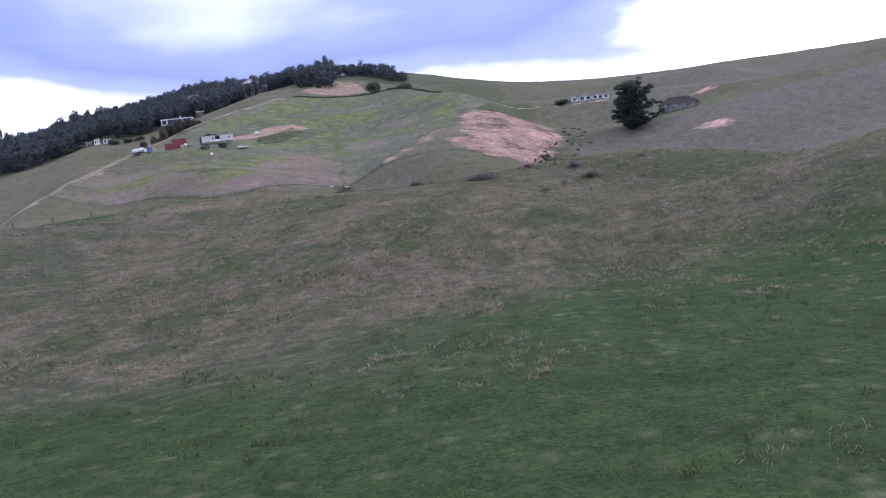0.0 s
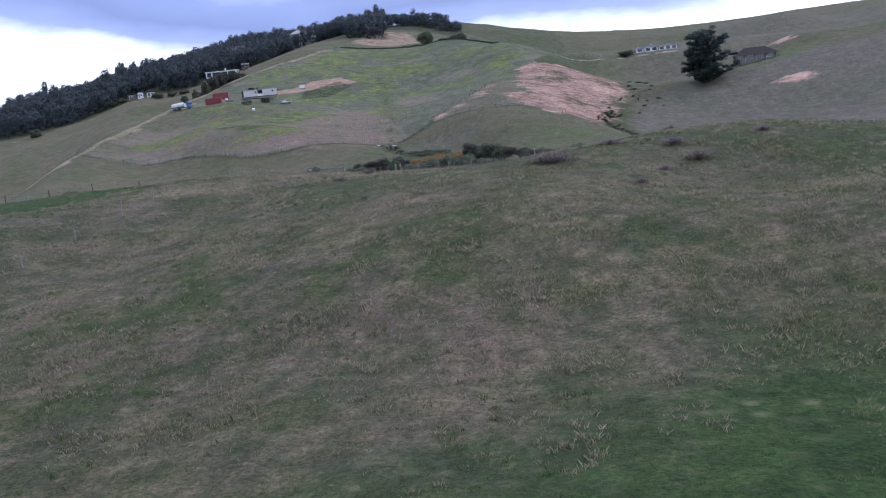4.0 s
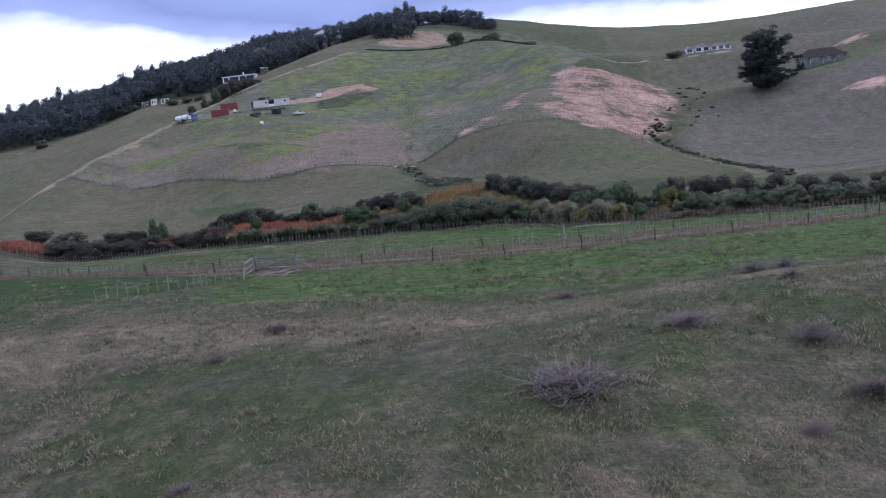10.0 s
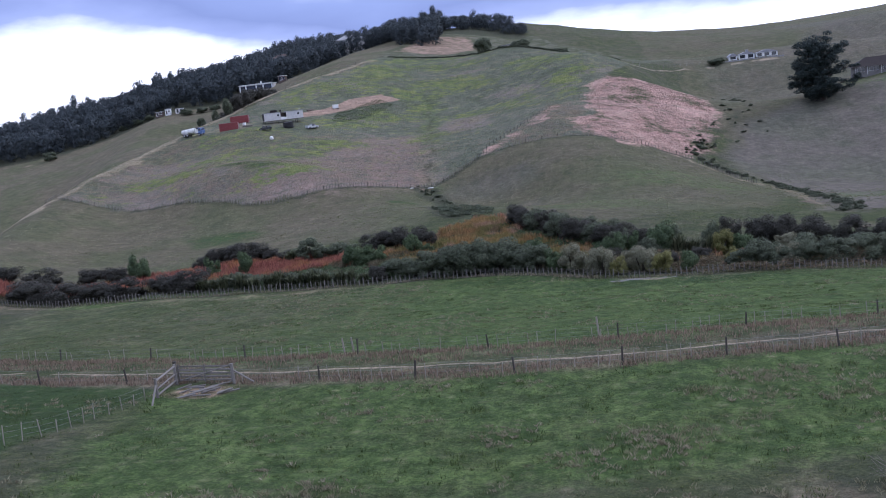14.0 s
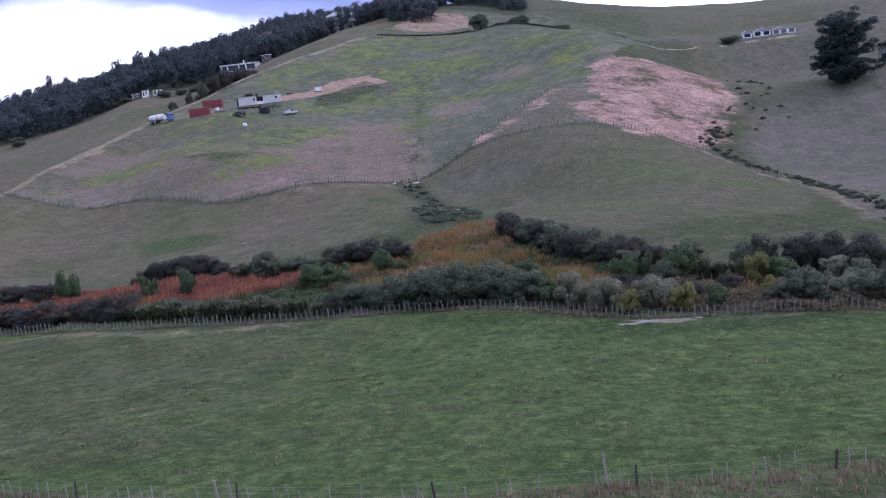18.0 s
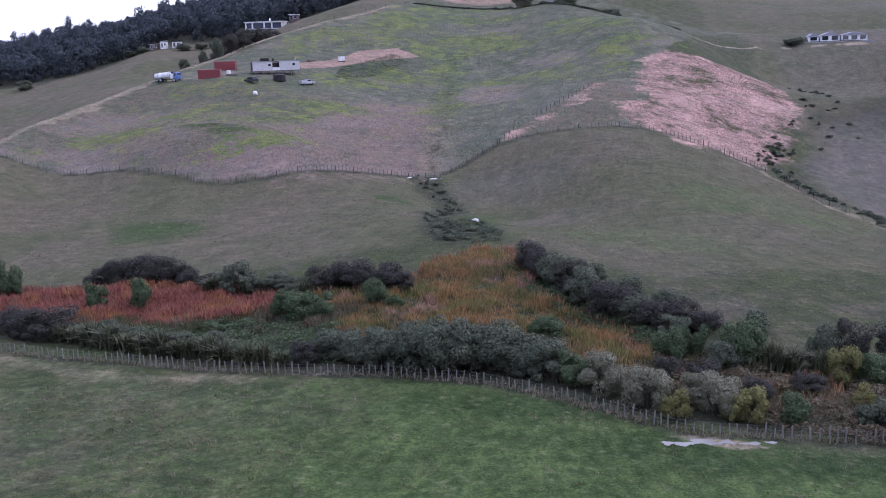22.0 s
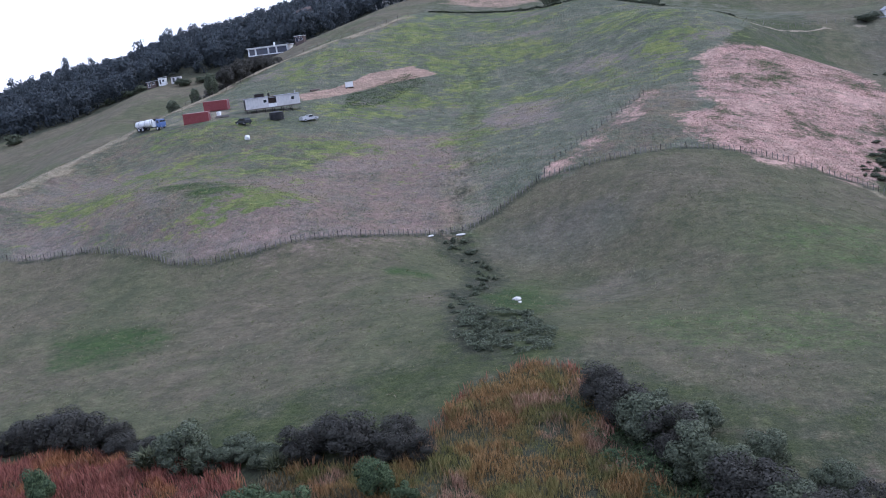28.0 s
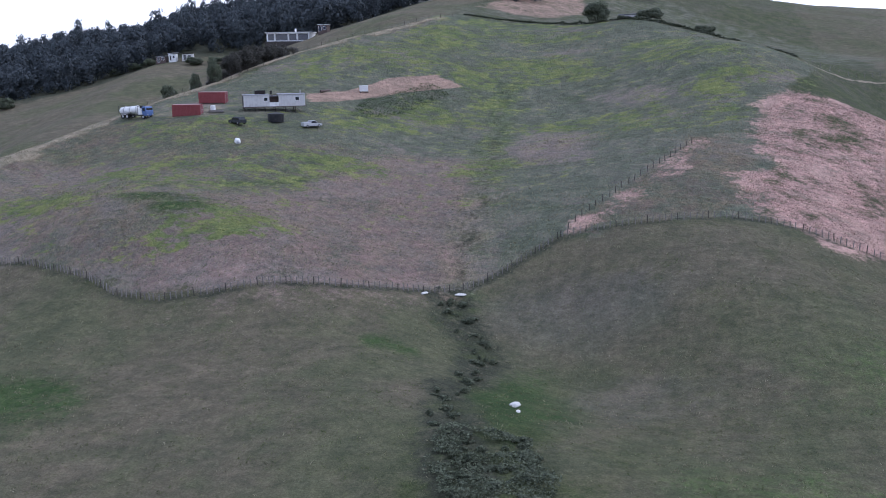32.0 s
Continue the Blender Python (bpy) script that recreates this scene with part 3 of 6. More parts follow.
def build_ground():
    xs = axis((-4000, -700, 300), (-700, -340, 30), (-340, -140, 5), (-140, -45, 2), (-45, 45, 0.9), (45, 140, 2), (140, 340, 5), (340, 700, 30), (700, 4000, 300))
    ys = axis((-600, -40, 70), (-40, 12, 6), (12, 141, 0.9), (141, 146.1, 0.3), (146.1, 215, 0.9), (215, 470, 1.7), (470, 720, 4), (720, 1100, 20), (1100, 4500, 200))
    X, Y = np.meshgrid(xs, ys)
    Z = height(X, Y)
    edge = np.clip((np.hypot(X, Y - 350) - 800) / 1500, 0, 1)
    Z = Z * (1 - edge) + 10 * edge
    tuft = np.exp(-((X / 70) ** 2)) * (Y > 0) * (Y < 210)
    Z = Z + tuft * (0.07 * lattice(X, Y, 1.7, 5) + 0.05 * lattice(X, Y, 0.95, 6))
    # a cut bench for the cabins and the dug track
    bench = 0.9 * inside(X, Y, BENCH, 1.3)
    nx, ny = len(xs), len(ys)
    k = np.arange(nx * ny).reshape(ny, nx)
    faces = np.stack([k[:-1, :-1], k[:-1, 1:], k[1:, 1:], k[1:, :-1]], -1).reshape(-1, 4)
    near = lattice(X, Y, 30, 7)
    # outlines wander a little, as plants do
    stray = np.clip(Y / 250, 0.3, 1.2)
    X, Y = X + stray * (1.5 * lattice(X, Y, 9, 8) + 1.1 * lattice(X, Y, 3.1, 9)), Y + stray * (1.5 * lattice(X, Y, 9, 12) + 1.1 * lattice(X, Y, 3.1, 13))
    dry = 0.44 + 0.12 * near
    # hillside beyond the marsh is closely grazed and grey-green
    dry = np.where(Y > 245, 0.0, dry)
    dry = np.maximum(dry, 0.64 * inside(X, Y, [(-28, 78), (-30, 58), (-16, 46), (-6, 50), (6, 60), (18, 62), (40, 74), (40, 82), (-30, 84)], 8))
    dry = np.maximum(dry, 0.56 * spot(X, Y, 2, 76, 34, 26))
    dry = np.maximum(dry, 0.82 * np.clip(1.5 - 0.17 * to_line(X, Y, PALE_BAND), 0, 1))
    dry = np.maximum(dry, 0.85 * np.clip(1.5 - 0.5 * to_line(X, Y, [(-95, 220.5), (-77, 216.6), (-64, 214), (-49, 210.4), (-39, 208.4), (-31, 208.6)]), 0, 1))
    strip = inside(X, Y, TRACK_FENCE[0] + TRACK_FENCE[1] + FIELD_FENCE[::-1], 1.5)
    dry = np.maximum(dry, 0.6 * strip)
    for line in (TRACK_FENCE[0], TRACK_FENCE[1], FIELD_FENCE):
        dry = np.maximum(dry, 0.85 * np.clip(1.6 - 0.8 * to_line(X, Y, line), 0, 1))
    dry = np.maximum(dry, 0.62 * inside(X, Y, [(-125, 318), (-100, 316), (-78, 309), (-48, 318), (-36, 326), (-45, 378), (-80, 372), (-128, 380), (-150, 340)], 6))
    dry = np.maximum(dry, 0.65 * inside(X, Y, [(-19, 338), (0, 340), (6, 350), (8, 375), (0, 384), (-6, 368)], 4))
    dry = np.maximum(dry, 1.0 * np.clip(1.7 - 0.42 * to_line(X, Y, SPUR), 0, 1))
    dry = np.maximum(dry, 0.9 * np.clip(1.4 - 0.5 * to_line(X, Y, WOOD_EDGE), 0, 1))
    dry = np.maximum(dry, 0.9 * np.clip(1.5 - 0.5 * to_line(X, Y, [(24, 341), (31, 338.5), (38, 331), (44.5, 322), (50, 312), (51.5, 288), (47, 258)]), 0, 1))
    rich = 0.95 * spot(X, Y, 22, 40, 40, 24)
    rich = np.maximum(rich, 0.95 * spot(X, Y, -22, 28, 34, 20))
    rich = np.maximum(rich, 0.95 * spot(X, Y, 12, 20, 46, 26))
    lush = 0.0 * X
    lush = np.maximum(lush, 0.45 * spot(X, Y, 12, 50, 12, 9))
    rich = np.maximum(rich, 0.75 * inside(X, Y, [(-75, 147), (-41, 142), (-33, 140.8), (-25, 140.2), (-25.2, 130), (-27, 118), (-60, 110)], 2))
    lush = np.maximum(lush, 0.72 * inside(X, Y, [(-23, 138.2), (-9, 137.6), (8, 137.8), (25, 138.8), (60, 147), (60, 128), (10, 122), (-18, 118)], 6))
    lush = np.maximum(lush, 0.78 * inside(X, Y, [(-75, 166), (-40, 158), (-21, 152), (-6, 150), (10, 151), (20, 153), (60, 160), (55, 188), (8, 200), (-10, 211), (-30, 208), (-75, 216)], 12))
    for x, y, rx, ry in ((70, 290, 22, 14), (-12, 208, 16, 5), (112, 412, 26, 14), (30, 300, 20, 16), (10, 270, 14, 9)):
        lush = np.maximum(lush, 0.48 * spot(X, Y, x, y, 1.6 * rx, 1.6 * ry))
    for x, y, rx, ry in ((-71, 280, 6, 6), (-18.5, 288, 6, 15), (-37, 300, 4, 3), (-79.5, 325, 7, 5), (-86, 331, 9, 3), (-72, 277, 10, 9), (-4, 206, 13, 4), (14, 198, 22, 4)):
        rich = np.maximum(rich, 0.68 * spot(X, Y, x, y, 1.5 * rx, 1.5 * ry))
    upper = [(-125, 322), (-78, 312), (-40, 345), (-10, 390), (14, 402), (26, 440), (30, 480), (-78, 506), (-104, 455), (-125, 385)]
    dry = np.maximum(dry, 0.5 * inside(X, Y, [(-75, 165), (-30, 158), (-14, 165), (-20, 185), (-34, 208), (-75, 216)], 14))
    lush = np.where((Y > 157) & (Y < 214), lush * (0.6 + 0.4 * np.clip((X + 34) / 26, 0, 1)), lush)
    lush = np.maximum(lush, 0.22 * ((Y > 300) & (Y < 520) & (X < np.interp(Y, [p[1] for p in SPUR], [p[0] for p in SPUR]) - 3)))
    yellow = 0.26 * inside(X, Y, upper, 4)
    for x, y, rx, ry in ((-99, 373, 10, 7), (-74, 396, 13, 6), (-66, 364, 12, 4), (-73, 317, 9, 6), (-93, 344, 14, 5), (-102, 348, 8, 5), (-110, 333, 10, 5), (-93, 352, 12, 3), (-98, 434, 7, 12), (-84, 446, 12, 12), (-74, 470, 12, 16), (-109, 367, 6, 6),
                         (-69, 327, 8, 4), (-37, 447, 16, 6), (-23, 406, 14, 5), (-13, 397, 9, 5), (-55, 438, 10, 8), (-41, 374, 5, 9), (-6, 452, 13, 7), (-2, 389, 5, 8), (3, 362, 7, 6), (-60, 492, 16, 8), (-46, 484, 18, 8), (5, 419, 7, 9), (-46, 455, 10, 6), (-58, 410, 9, 6), (-71.5, 391, 8, 3.5), (-96, 377, 9, 4), (-78, 354, 9, 4), (-74, 323, 7, 6), (-106, 331, 10, 5), (-40, 452, 13, 4), (-24, 410, 10, 4), (-58, 500, 22, 5), (-8, 462, 12, 4), (0, 440, 8, 5), (-82, 450, 10, 8), (-48, 421, 6, 5), (-105, 369, 10, 4), (-97, 372, 8, 4), (-112, 371, 6, 4), (4, 385, 6, 14), (2, 366, 6, 9)):
        yellow = np.maximum(yellow, (0.26 + 0.62 * spot(X, Y, x, y, 1.6 * rx, 1.6 * ry)) * (yellow > 0))
    rough = 0.85 * inside(X, Y, [(-152, 322), (-115, 315), (-99, 314.5), (-78, 306), (-63, 307), (-34, 323), (-21, 337), (8, 342), (14, 402), (26, 440), (30, 480), (-78, 506), (-104, 455), (-128, 392)], 3)
    rough = np.maximum(rough, 0.5 * inside(X, Y, [(-78, 506), (30, 480), (60, 520), (40, 600), (-30, 640), (-60, 600)], 20))
    heath = 0.9 * inside(X, Y, [(54, 255), (60, 300), (56, 330), (50, 348), (60, 372), (76, 392), (104, 404), (220, 400), (260, 250), (120, 235)], 12)
    heath = np.maximum(heath, 0.3 * strip)
    for line in (TRACK_FENCE[0], TRACK_FENCE[1], FIELD_FENCE):
        heath = np.maximum(heath, 0.6 * np.clip(1.7 - 0.8 * to_line(X, Y, line), 0, 1))
    heath = np.maximum(heath, 0.55 * spot(X, Y, -16, 318, 22, 15))
    heath = np.maximum(heath, 0.4 * spot(X, Y, -6, 296, 18, 14))
    heath = np.maximum(heath, 0.5 * inside(X, Y, [(60, 405), (100, 440), (240, 440), (240, 640), (150, 640), (60, 470)], 16))
    heath = np.maximum(heath, 0.6 * inside(X, Y, [(150, 560), (250, 560), (270, 700), (140, 700)], 20))
    fern = 0.0 * X
    grazed = 0.75 * inside(X, Y, [(-150, 320), (-99, 313), (-78, 304), (-63, 305), (-37, 319), (-30, 300), (-26, 264), (-60, 247), (-150, 240)], 4)
    grazed = np.maximum(grazed, 0.65 * inside(X, Y, [(-20, 300), (-30, 325), (-20, 335), (14, 340), (34, 336), (48, 312), (40, 262), (10, 250), (-8, 262)], 6))
    grazed = np.maximum(grazed, np.where(Y < 330, 0.85, 0.7) * ((Y > 250) & (X > 48)))
    grazed = np.maximum(grazed, 0.4 * (Y > 510))
    grazed = np.maximum(grazed, 0.9 * ((Y > 250) & (X < np.interp(Y, [p[1] for p in SPUR], [p[0] for p in SPUR]))))
    fern = np.maximum(fern, 0.62 * inside(X, Y, FERN, 14))
    fern = np.maximum(fern, 0.42 * inside(X, Y, [(-130, 320), (-99, 316), (-78, 308), (-70, 330), (-100, 352), (-126, 350)], 8))
    fern = np.maximum(fern, 0.5 * spot(X, Y, -30, 388, 12, 20))
    pink = 0.78 * inside(X, Y, PINK, 7)
    pink = np.maximum(pink, 0.75 * spot(X, Y, 112, 380, 13, 7))
    pink = np.maximum(pink, 0.9 * spot(X, Y, 126, 440, 9, 12))
    pink = np.maximum(pink, 0.5 * np.clip(1.5 - 0.3 * to_line(X, Y, [(-17.5, 339), (-10, 354), (-2.5, 370), (1, 379)]), 0, 1))
    earth = bench
    earth = np.maximum(earth, 0.62 * inside(X, Y, [(-74, 530), (-52, 528), (-40, 560), (-48, 590), (-70, 585)], 6))
    off = to_line(*np.meshgrid(xs, ys), TRACK)
    track = np.clip(1.15 - 2.9 * off, 0, 1)
    track = np.maximum(track, 0.5 * np.clip(1.2 - 3.0 * np.abs(off - 1.5), 0, 1))
    track = np.maximum(track, 0.5 * np.clip(1.5 - 0.55 * to_line(X, Y, SPUR), 0, 1))
    track = np.maximum(track, 0.55 * np.clip(1.4 - 0.7 * to_line(X, Y, [(-116, 400), (-118, 436), (-106, 452), (-98, 473), (-89, 488)]), 0, 1))
    track = np.maximum(track, 0.5 * inside(X, Y, [(-122, 380), (-104, 378), (-97, 384), (-104, 390), (-118, 388)], 2))
    track = np.maximum(track, 0.66 * spot(X, Y, 12, 200.3, 7.5, 1.9))
    track = np.maximum(track, 0.5 * spot(X, Y, 24, 200.6, 9, 0.9))
    track = np.maximum(track, 0.75 * np.clip(1.4 - to_line(X, Y, [(28, 452), (50, 470), (78, 478), (92, 476)]), 0, 1))
    earth = np.maximum(earth, 0.8 * spot(X, Y, -35, 320, 4, 3))
    earth = np.maximum(earth, 0.62 * spot(X, Y, -20.5, 138.2, 4.6, 3.0))
    wet = 0.8 * np.clip(1.6 - 0.3 * to_line(X, Y, CREEK), 0, 1)
    # shade at the foot of these fences, painted as a dark line
    for line in (HILL_FENCE_WEST, HILL_FENCE_EAST, MARSH_FENCE):
        wet = np.maximum(wet, 0.8 * np.clip(1.5 - 0.8 * to_line(*np.meshgrid(xs, ys), line), 0, 1))
    wet = np.maximum(wet, 0.58 * np.clip(1.3 - 0.45 * to_line(X, Y, CREEK_HEAD), 0, 1))
    lush = np.maximum(lush, 0.5 * np.clip(1.4 - 0.16 * to_line(X, Y, CREEK_HEAD), 0, 1))
    lush = np.maximum(lush, 0.62 * np.clip(1.4 - 0.45 * to_line(X, Y, [(-90, 339), (-81, 344), (-71, 352), (-62.5, 360)]), 0, 1))
    lush = np.maximum(lush, 0.8 * spot(X, Y, -80, 325, 8, 5))
    wet = np.maximum(wet, 0.6 * np.clip(1.2 - 0.3 * to_line(X, Y, GULLY), 0, 1))
    wet = np.maximum(wet, 0.8 * inside(X, Y, [(-105, 227), (-62, 221), (-30, 215), (0, 211), (12, 205), (45, 197), (60, 215), (12, 228), (-6, 250), (-15, 258), (-24, 242), (-105, 244)], 2))
    # darker strip along the foot of the track fence
    wet = np.maximum(wet, 0.55 * np.clip(1.3 - 1.2 * to_line(X, Y, TRACK_FENCE[1]), 0, 1))
    # woodland floor painted dark beneath the crowns
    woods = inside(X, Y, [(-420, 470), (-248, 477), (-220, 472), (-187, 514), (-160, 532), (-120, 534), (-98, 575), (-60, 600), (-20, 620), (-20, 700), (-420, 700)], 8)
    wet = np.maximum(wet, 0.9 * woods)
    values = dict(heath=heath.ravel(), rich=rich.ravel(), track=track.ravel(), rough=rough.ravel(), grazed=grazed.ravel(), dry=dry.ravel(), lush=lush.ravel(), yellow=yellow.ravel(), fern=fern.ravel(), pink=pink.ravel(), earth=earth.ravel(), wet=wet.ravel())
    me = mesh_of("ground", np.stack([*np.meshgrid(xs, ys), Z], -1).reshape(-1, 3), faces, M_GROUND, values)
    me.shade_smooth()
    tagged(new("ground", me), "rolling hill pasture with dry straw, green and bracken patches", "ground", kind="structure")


build_ground()

# ---- grass, reeds and brambles ----
rng = np.random.default_rng(11)


def blades(name, x, y, tall, wide, count, spread, dry, material, label, lean=0.35, category="grass"):
    """Tufts of narrow blades, each a bent strip of two triangles, in one mesh."""
    n = len(x)
    cx = np.repeat(x, count) + rng.normal(0, 1, n * count) * np.repeat(spread, count)
    cy = np.repeat(y, count) + rng.normal(0, 1, n * count) * np.repeat(spread, count)
    h = np.repeat(tall, count) * rng.uniform(0.55, 1.15, n * count)
    w = np.repeat(wide, count) * rng.uniform(0.6, 1.3, n * count)
    a = rng.uniform(0, 2 * np.pi, n * count)
    d = rng.uniform(0, 2 * np.pi, n * count)
    k = lean * h * rng.uniform(0.2, 1.2, n * count)
    z = height(cx, cy) - 0.05
    ux, uy = np.cos(a) * w / 2, np.sin(a) * w / 2
    lx, ly = np.cos(d) * k, np.sin(d) * k
    v = np.stack([
        np.stack([cx - ux, cy - uy, z], -1), np.stack([cx + ux, cy + uy, z], -1),
        np.stack([cx + 0.8 * ux + 0.35 * lx, cy + 0.8 * uy + 0.35 * ly, z + 0.62 * h], -1), np.stack([cx + lx, cy + ly, z + h], -1)], 1)
    base = np.arange(n * count)[:, None] * 4
    f = np.concatenate([base + [0, 1, 2], base + [0, 2, 3]])
    me = mesh_of(name, v.reshape(-1, 3), f, material, dict(dry=np.repeat(np.repeat(dry, count), 4)))
    return tagged(new(name, me), label, category, kind="stuff")


def scatter(n, x0, x1, y0, y1):
    return rng.uniform(x0, x1, n), rng.uniform(y0, y1, n)


def dryness(x, y):
    d = 0.24 + 0.42 * lattice(x, y, 7, 21) + 0.5 * lattice(x, y, 2.2, 22)
    d = d + 0.4 * inside(x, y, [(-28, 78), (-30, 58), (-16, 46), (-6, 50), (6, 60), (18, 62), (40, 74), (40, 82), (-30, 84)], 10)
    d = d + 0.3 * spot(x, y, 5, 106, 40, 9) - 0.6 * spot(x, y, 22, 40, 40, 24) - 0.6 * spot(x, y, -22, 28, 34, 20) - 0.25 * ((y > 116) & (y < 139))
    return np.clip(d + rng.normal(0, 0.12, len(x)), 0, 1)


def tussocks(n, y0, y1, share):
    """Places of pale tussocks, in drifts."""
    x, y = scatter(n, -52, 52, y0, y1)
    drift = 0.5 * lattice(x, y, 9, 51) + 0.5 * lattice(x, y, 2.6, 52)
    keep = (rng.uniform(0, 1, n) < np.exp(-((x / 42) ** 2))) & (drift + share(x, y) > rng.uniform(-0.2, 0.5, n))
    return x[keep], y[keep]


x, y = scatter(24000, -50, 50, 16, 138.5)
keep = rng.uniform(0, 1, len(x)) < np.exp(-((x / 40) ** 2))
x, y = x[keep], y[keep]
d = dryness(x, y)
blades("pasture_grass", x, y, 0.10 + 0.10 * d, 0.026 + 0.006 * d, 10, 0.15 + 0.12 * d, 0.55 * d, M_GRASS, "tufted pasture grass, green and straw-coloured, uneven", 0.8)
x, y = tussocks(64000, 16, 138.5, lambda x, y: 0.95 * (dryness(x, y) - 0.38) - 0.22 * (y < 48) - 0.8 * (y < 30))
blades("straw_tussocks", x, y, 0.19 + 0.07 * lattice(x, y, 2, 53) + 0.0002 * y, 0.022 + 0 * x, 17, 0.12 + 0.04 * lattice(x, y, 3, 54), np.clip(0.62 + 0.3 * lattice(x, y, 1.5, 55), 0, 1), M_GRASS, "bleached straw tussocks standing in the pasture", 0.85)
x, y = scatter(9000, -50, 50, 16, 138.5)
keep = (rng.uniform(0, 1, len(x)) < np.exp(-((x / 40) ** 2))) & (lattice(x, y, 6, 58) > -0.1)
x, y = x[keep], y[keep]
blades("green_tussocks", x, y, 0.20 + 0.08 * lattice(x, y, 2, 59), 0.03 + 0 * x, 12, 0.10 + 0 * x, 0 * x, M_TUFT, "dark green grass tufts among the straw", 0.5)
x, y = scatter(17500, -60, 60, 151, 211)
d = np.clip(dryness(x, y) - 0.34 + 0.2 * spot(x, y, -45, 200, 30, 14), 0, 0.7)
blades("meadow_grass", x, y, 0.11 + 0.12 * d, 0.04 + 0 * d, 9, 0.20 + 0 * d, d, M_GRASS, "short green meadow grass beside the marsh", 0.8)
x, y = tussocks(9500, 151, 210, lambda x, y: 0.55 * spot(x, y, -40, 200, 50, 26) + 0.3 * spot(x, y, -15, 176, 50, 14) - 0.34)
blades("straw_tussocks", x, y, 0.20 + 0.08 * lattice(x, y, 2, 56), 0.04 + 0 * x, 14, 0.14 + 0 * x, np.clip(0.62 + 0.25 * lattice(x, y, 1.5, 57), 0, 1), M_GRASS, "pale straw tussocks dotted over the meadow", 0.7)
x, y = scatter(2600, -60, 60, 30, 211)
keep = (((y > 152) & (y < 207)) | ((y > 117) & (y < 138))) & (lattice(x, y, 9, 35) > -0.3)
x, y = x[keep], y[keep]
blades("rank_grass", x, y, 0.20 + 0.08 * lattice(x, y, 3, 36), 0.045 + 0 * x, 22, 0.28 + 0 * x, 0 * x, M_TUFT, "green rank grass tufts dotted over the meadow", 0.6)
x, y = scatter(20000, -62, 62, 138, 158)
keep = inside(x, y, TRACK_FENCE[0] + TRACK_FENCE[1] + FIELD_FENCE[::-1], 0.8) * (to_line(x, y, TRACK) > 1.3) > 0.3
keep &= (to_line(x, y, FIELD_FENCE) < 1.4) | (to_line(x, y, TRACK_FENCE[1]) < 1.9) | (to_line(x, y, TRACK_FENCE[0]) < 1.9) | (rng.uniform(0, 1, len(x)) < 0.3)
x, y = x[keep], y[keep]
d = np.clip(0.75 + 0.3 * lattice(x, y, 3, 24), 0, 1)
blades("long_dry_grass", x, y, 0.24 + 0.16 * d, 0.045 + 0 * d, 7, 0.18 + 0 * d, 0.12 * d, M_SERE, "long dry brown grass along the farm track")
x, y = scatter(48000, -152, 40, 262, 490)
d = np.clip(0.5 + 0.5 * lattice(x, y, 14, 25) + 0.3 * lattice(x, y, 3, 26), 0, 1)
keep = (0.9 * inside(x, y, [(-152, 322), (-115, 315), (-99, 314.5), (-78, 306), (-63, 307), (-34, 323), (-21, 337), (8, 342), (14, 402), (26, 440), (30, 480), (-78, 506), (-104, 455), (-128, 392)], 2) + 0.08) > rng.uniform(0, 1, len(x))
keep &= (inside(x, y, BENCH, 2) < 0.3) & (inside(x, y, [(-126, 374), (-100, 376), (-84, 390), (-92, 402), (-114, 398)], 1) < 0.5)
x, y, d = x[keep], y[keep], d[keep]
blades("hill_grass", x, y, 0.14 + 0.2 * d, 0.10 + 0 * d, 3, 0.35 + 0 * d, 0.15 + 0.45 * d, M_GRASS, "rough grass and bracken stalks on the hillside", 1.3)
x, y = scatter(15000, -110, 110, 246, 338)
keep = (to_line(x, y, CREEK) > 3) & (lattice(x, y, 6, 41) > -0.5)
x, y = x[keep], y[keep]
d = np.clip(0.15 + 0.5 * lattice(x, y, 11, 42) + rng.normal(0, 0.2, len(x)), 0, 0.7)
blades("slope_grass", x, y, 0.15 + 0.08 * d, 0.10 + 0 * d, 6, 0.2 + 0 * d, d, M_GRASS, "short grazed grass tufts on the lower hillside", 1.0)
x, y = zip(*[(px + rng.normal(0, 0.35), py + rng.normal(0, 0.35)) for (ax, ay), (bx, by) in zip(MARSH_FENCE[:-1], MARSH_FENCE[1:]) for q in rng.uniform(0, 1, int(7 * math.hypot(bx - ax, by - ay))) for px, py in ((ax + (bx - ax) * q, ay + (by - ay) * q),)])
x, y = np.array(x), np.array(y)
blades("fence_grass", x, y, 0.35 + 0.15 * lattice(x, y, 3, 43), 0.05 + 0 * x, 8, 0.15 + 0 * x, np.clip(0.55 + 0.4 * lattice(x, y, 4, 44), 0, 1), M_GRASS, "long uncut grass along the foot of the marsh fence", 0.5)
x, y = scatter(16000, 4, 52, 334, 418)
keep = (inside(x, y, PINK, 1.5) > 0.3) & (lattice(x, y, 5, 28) > -0.45)
x, y = x[keep], y[keep]
blades("pink_grass", x, y, 0.2 + 0 * x, 0.12 + 0 * x, 3, 0.3 + 0 * x, np.clip(0.8 + 0.3 * lattice(x, y, 4, 29), 0, 1), M_SERE, "pinkish dead grass where the slope was sprayed", 1.6)

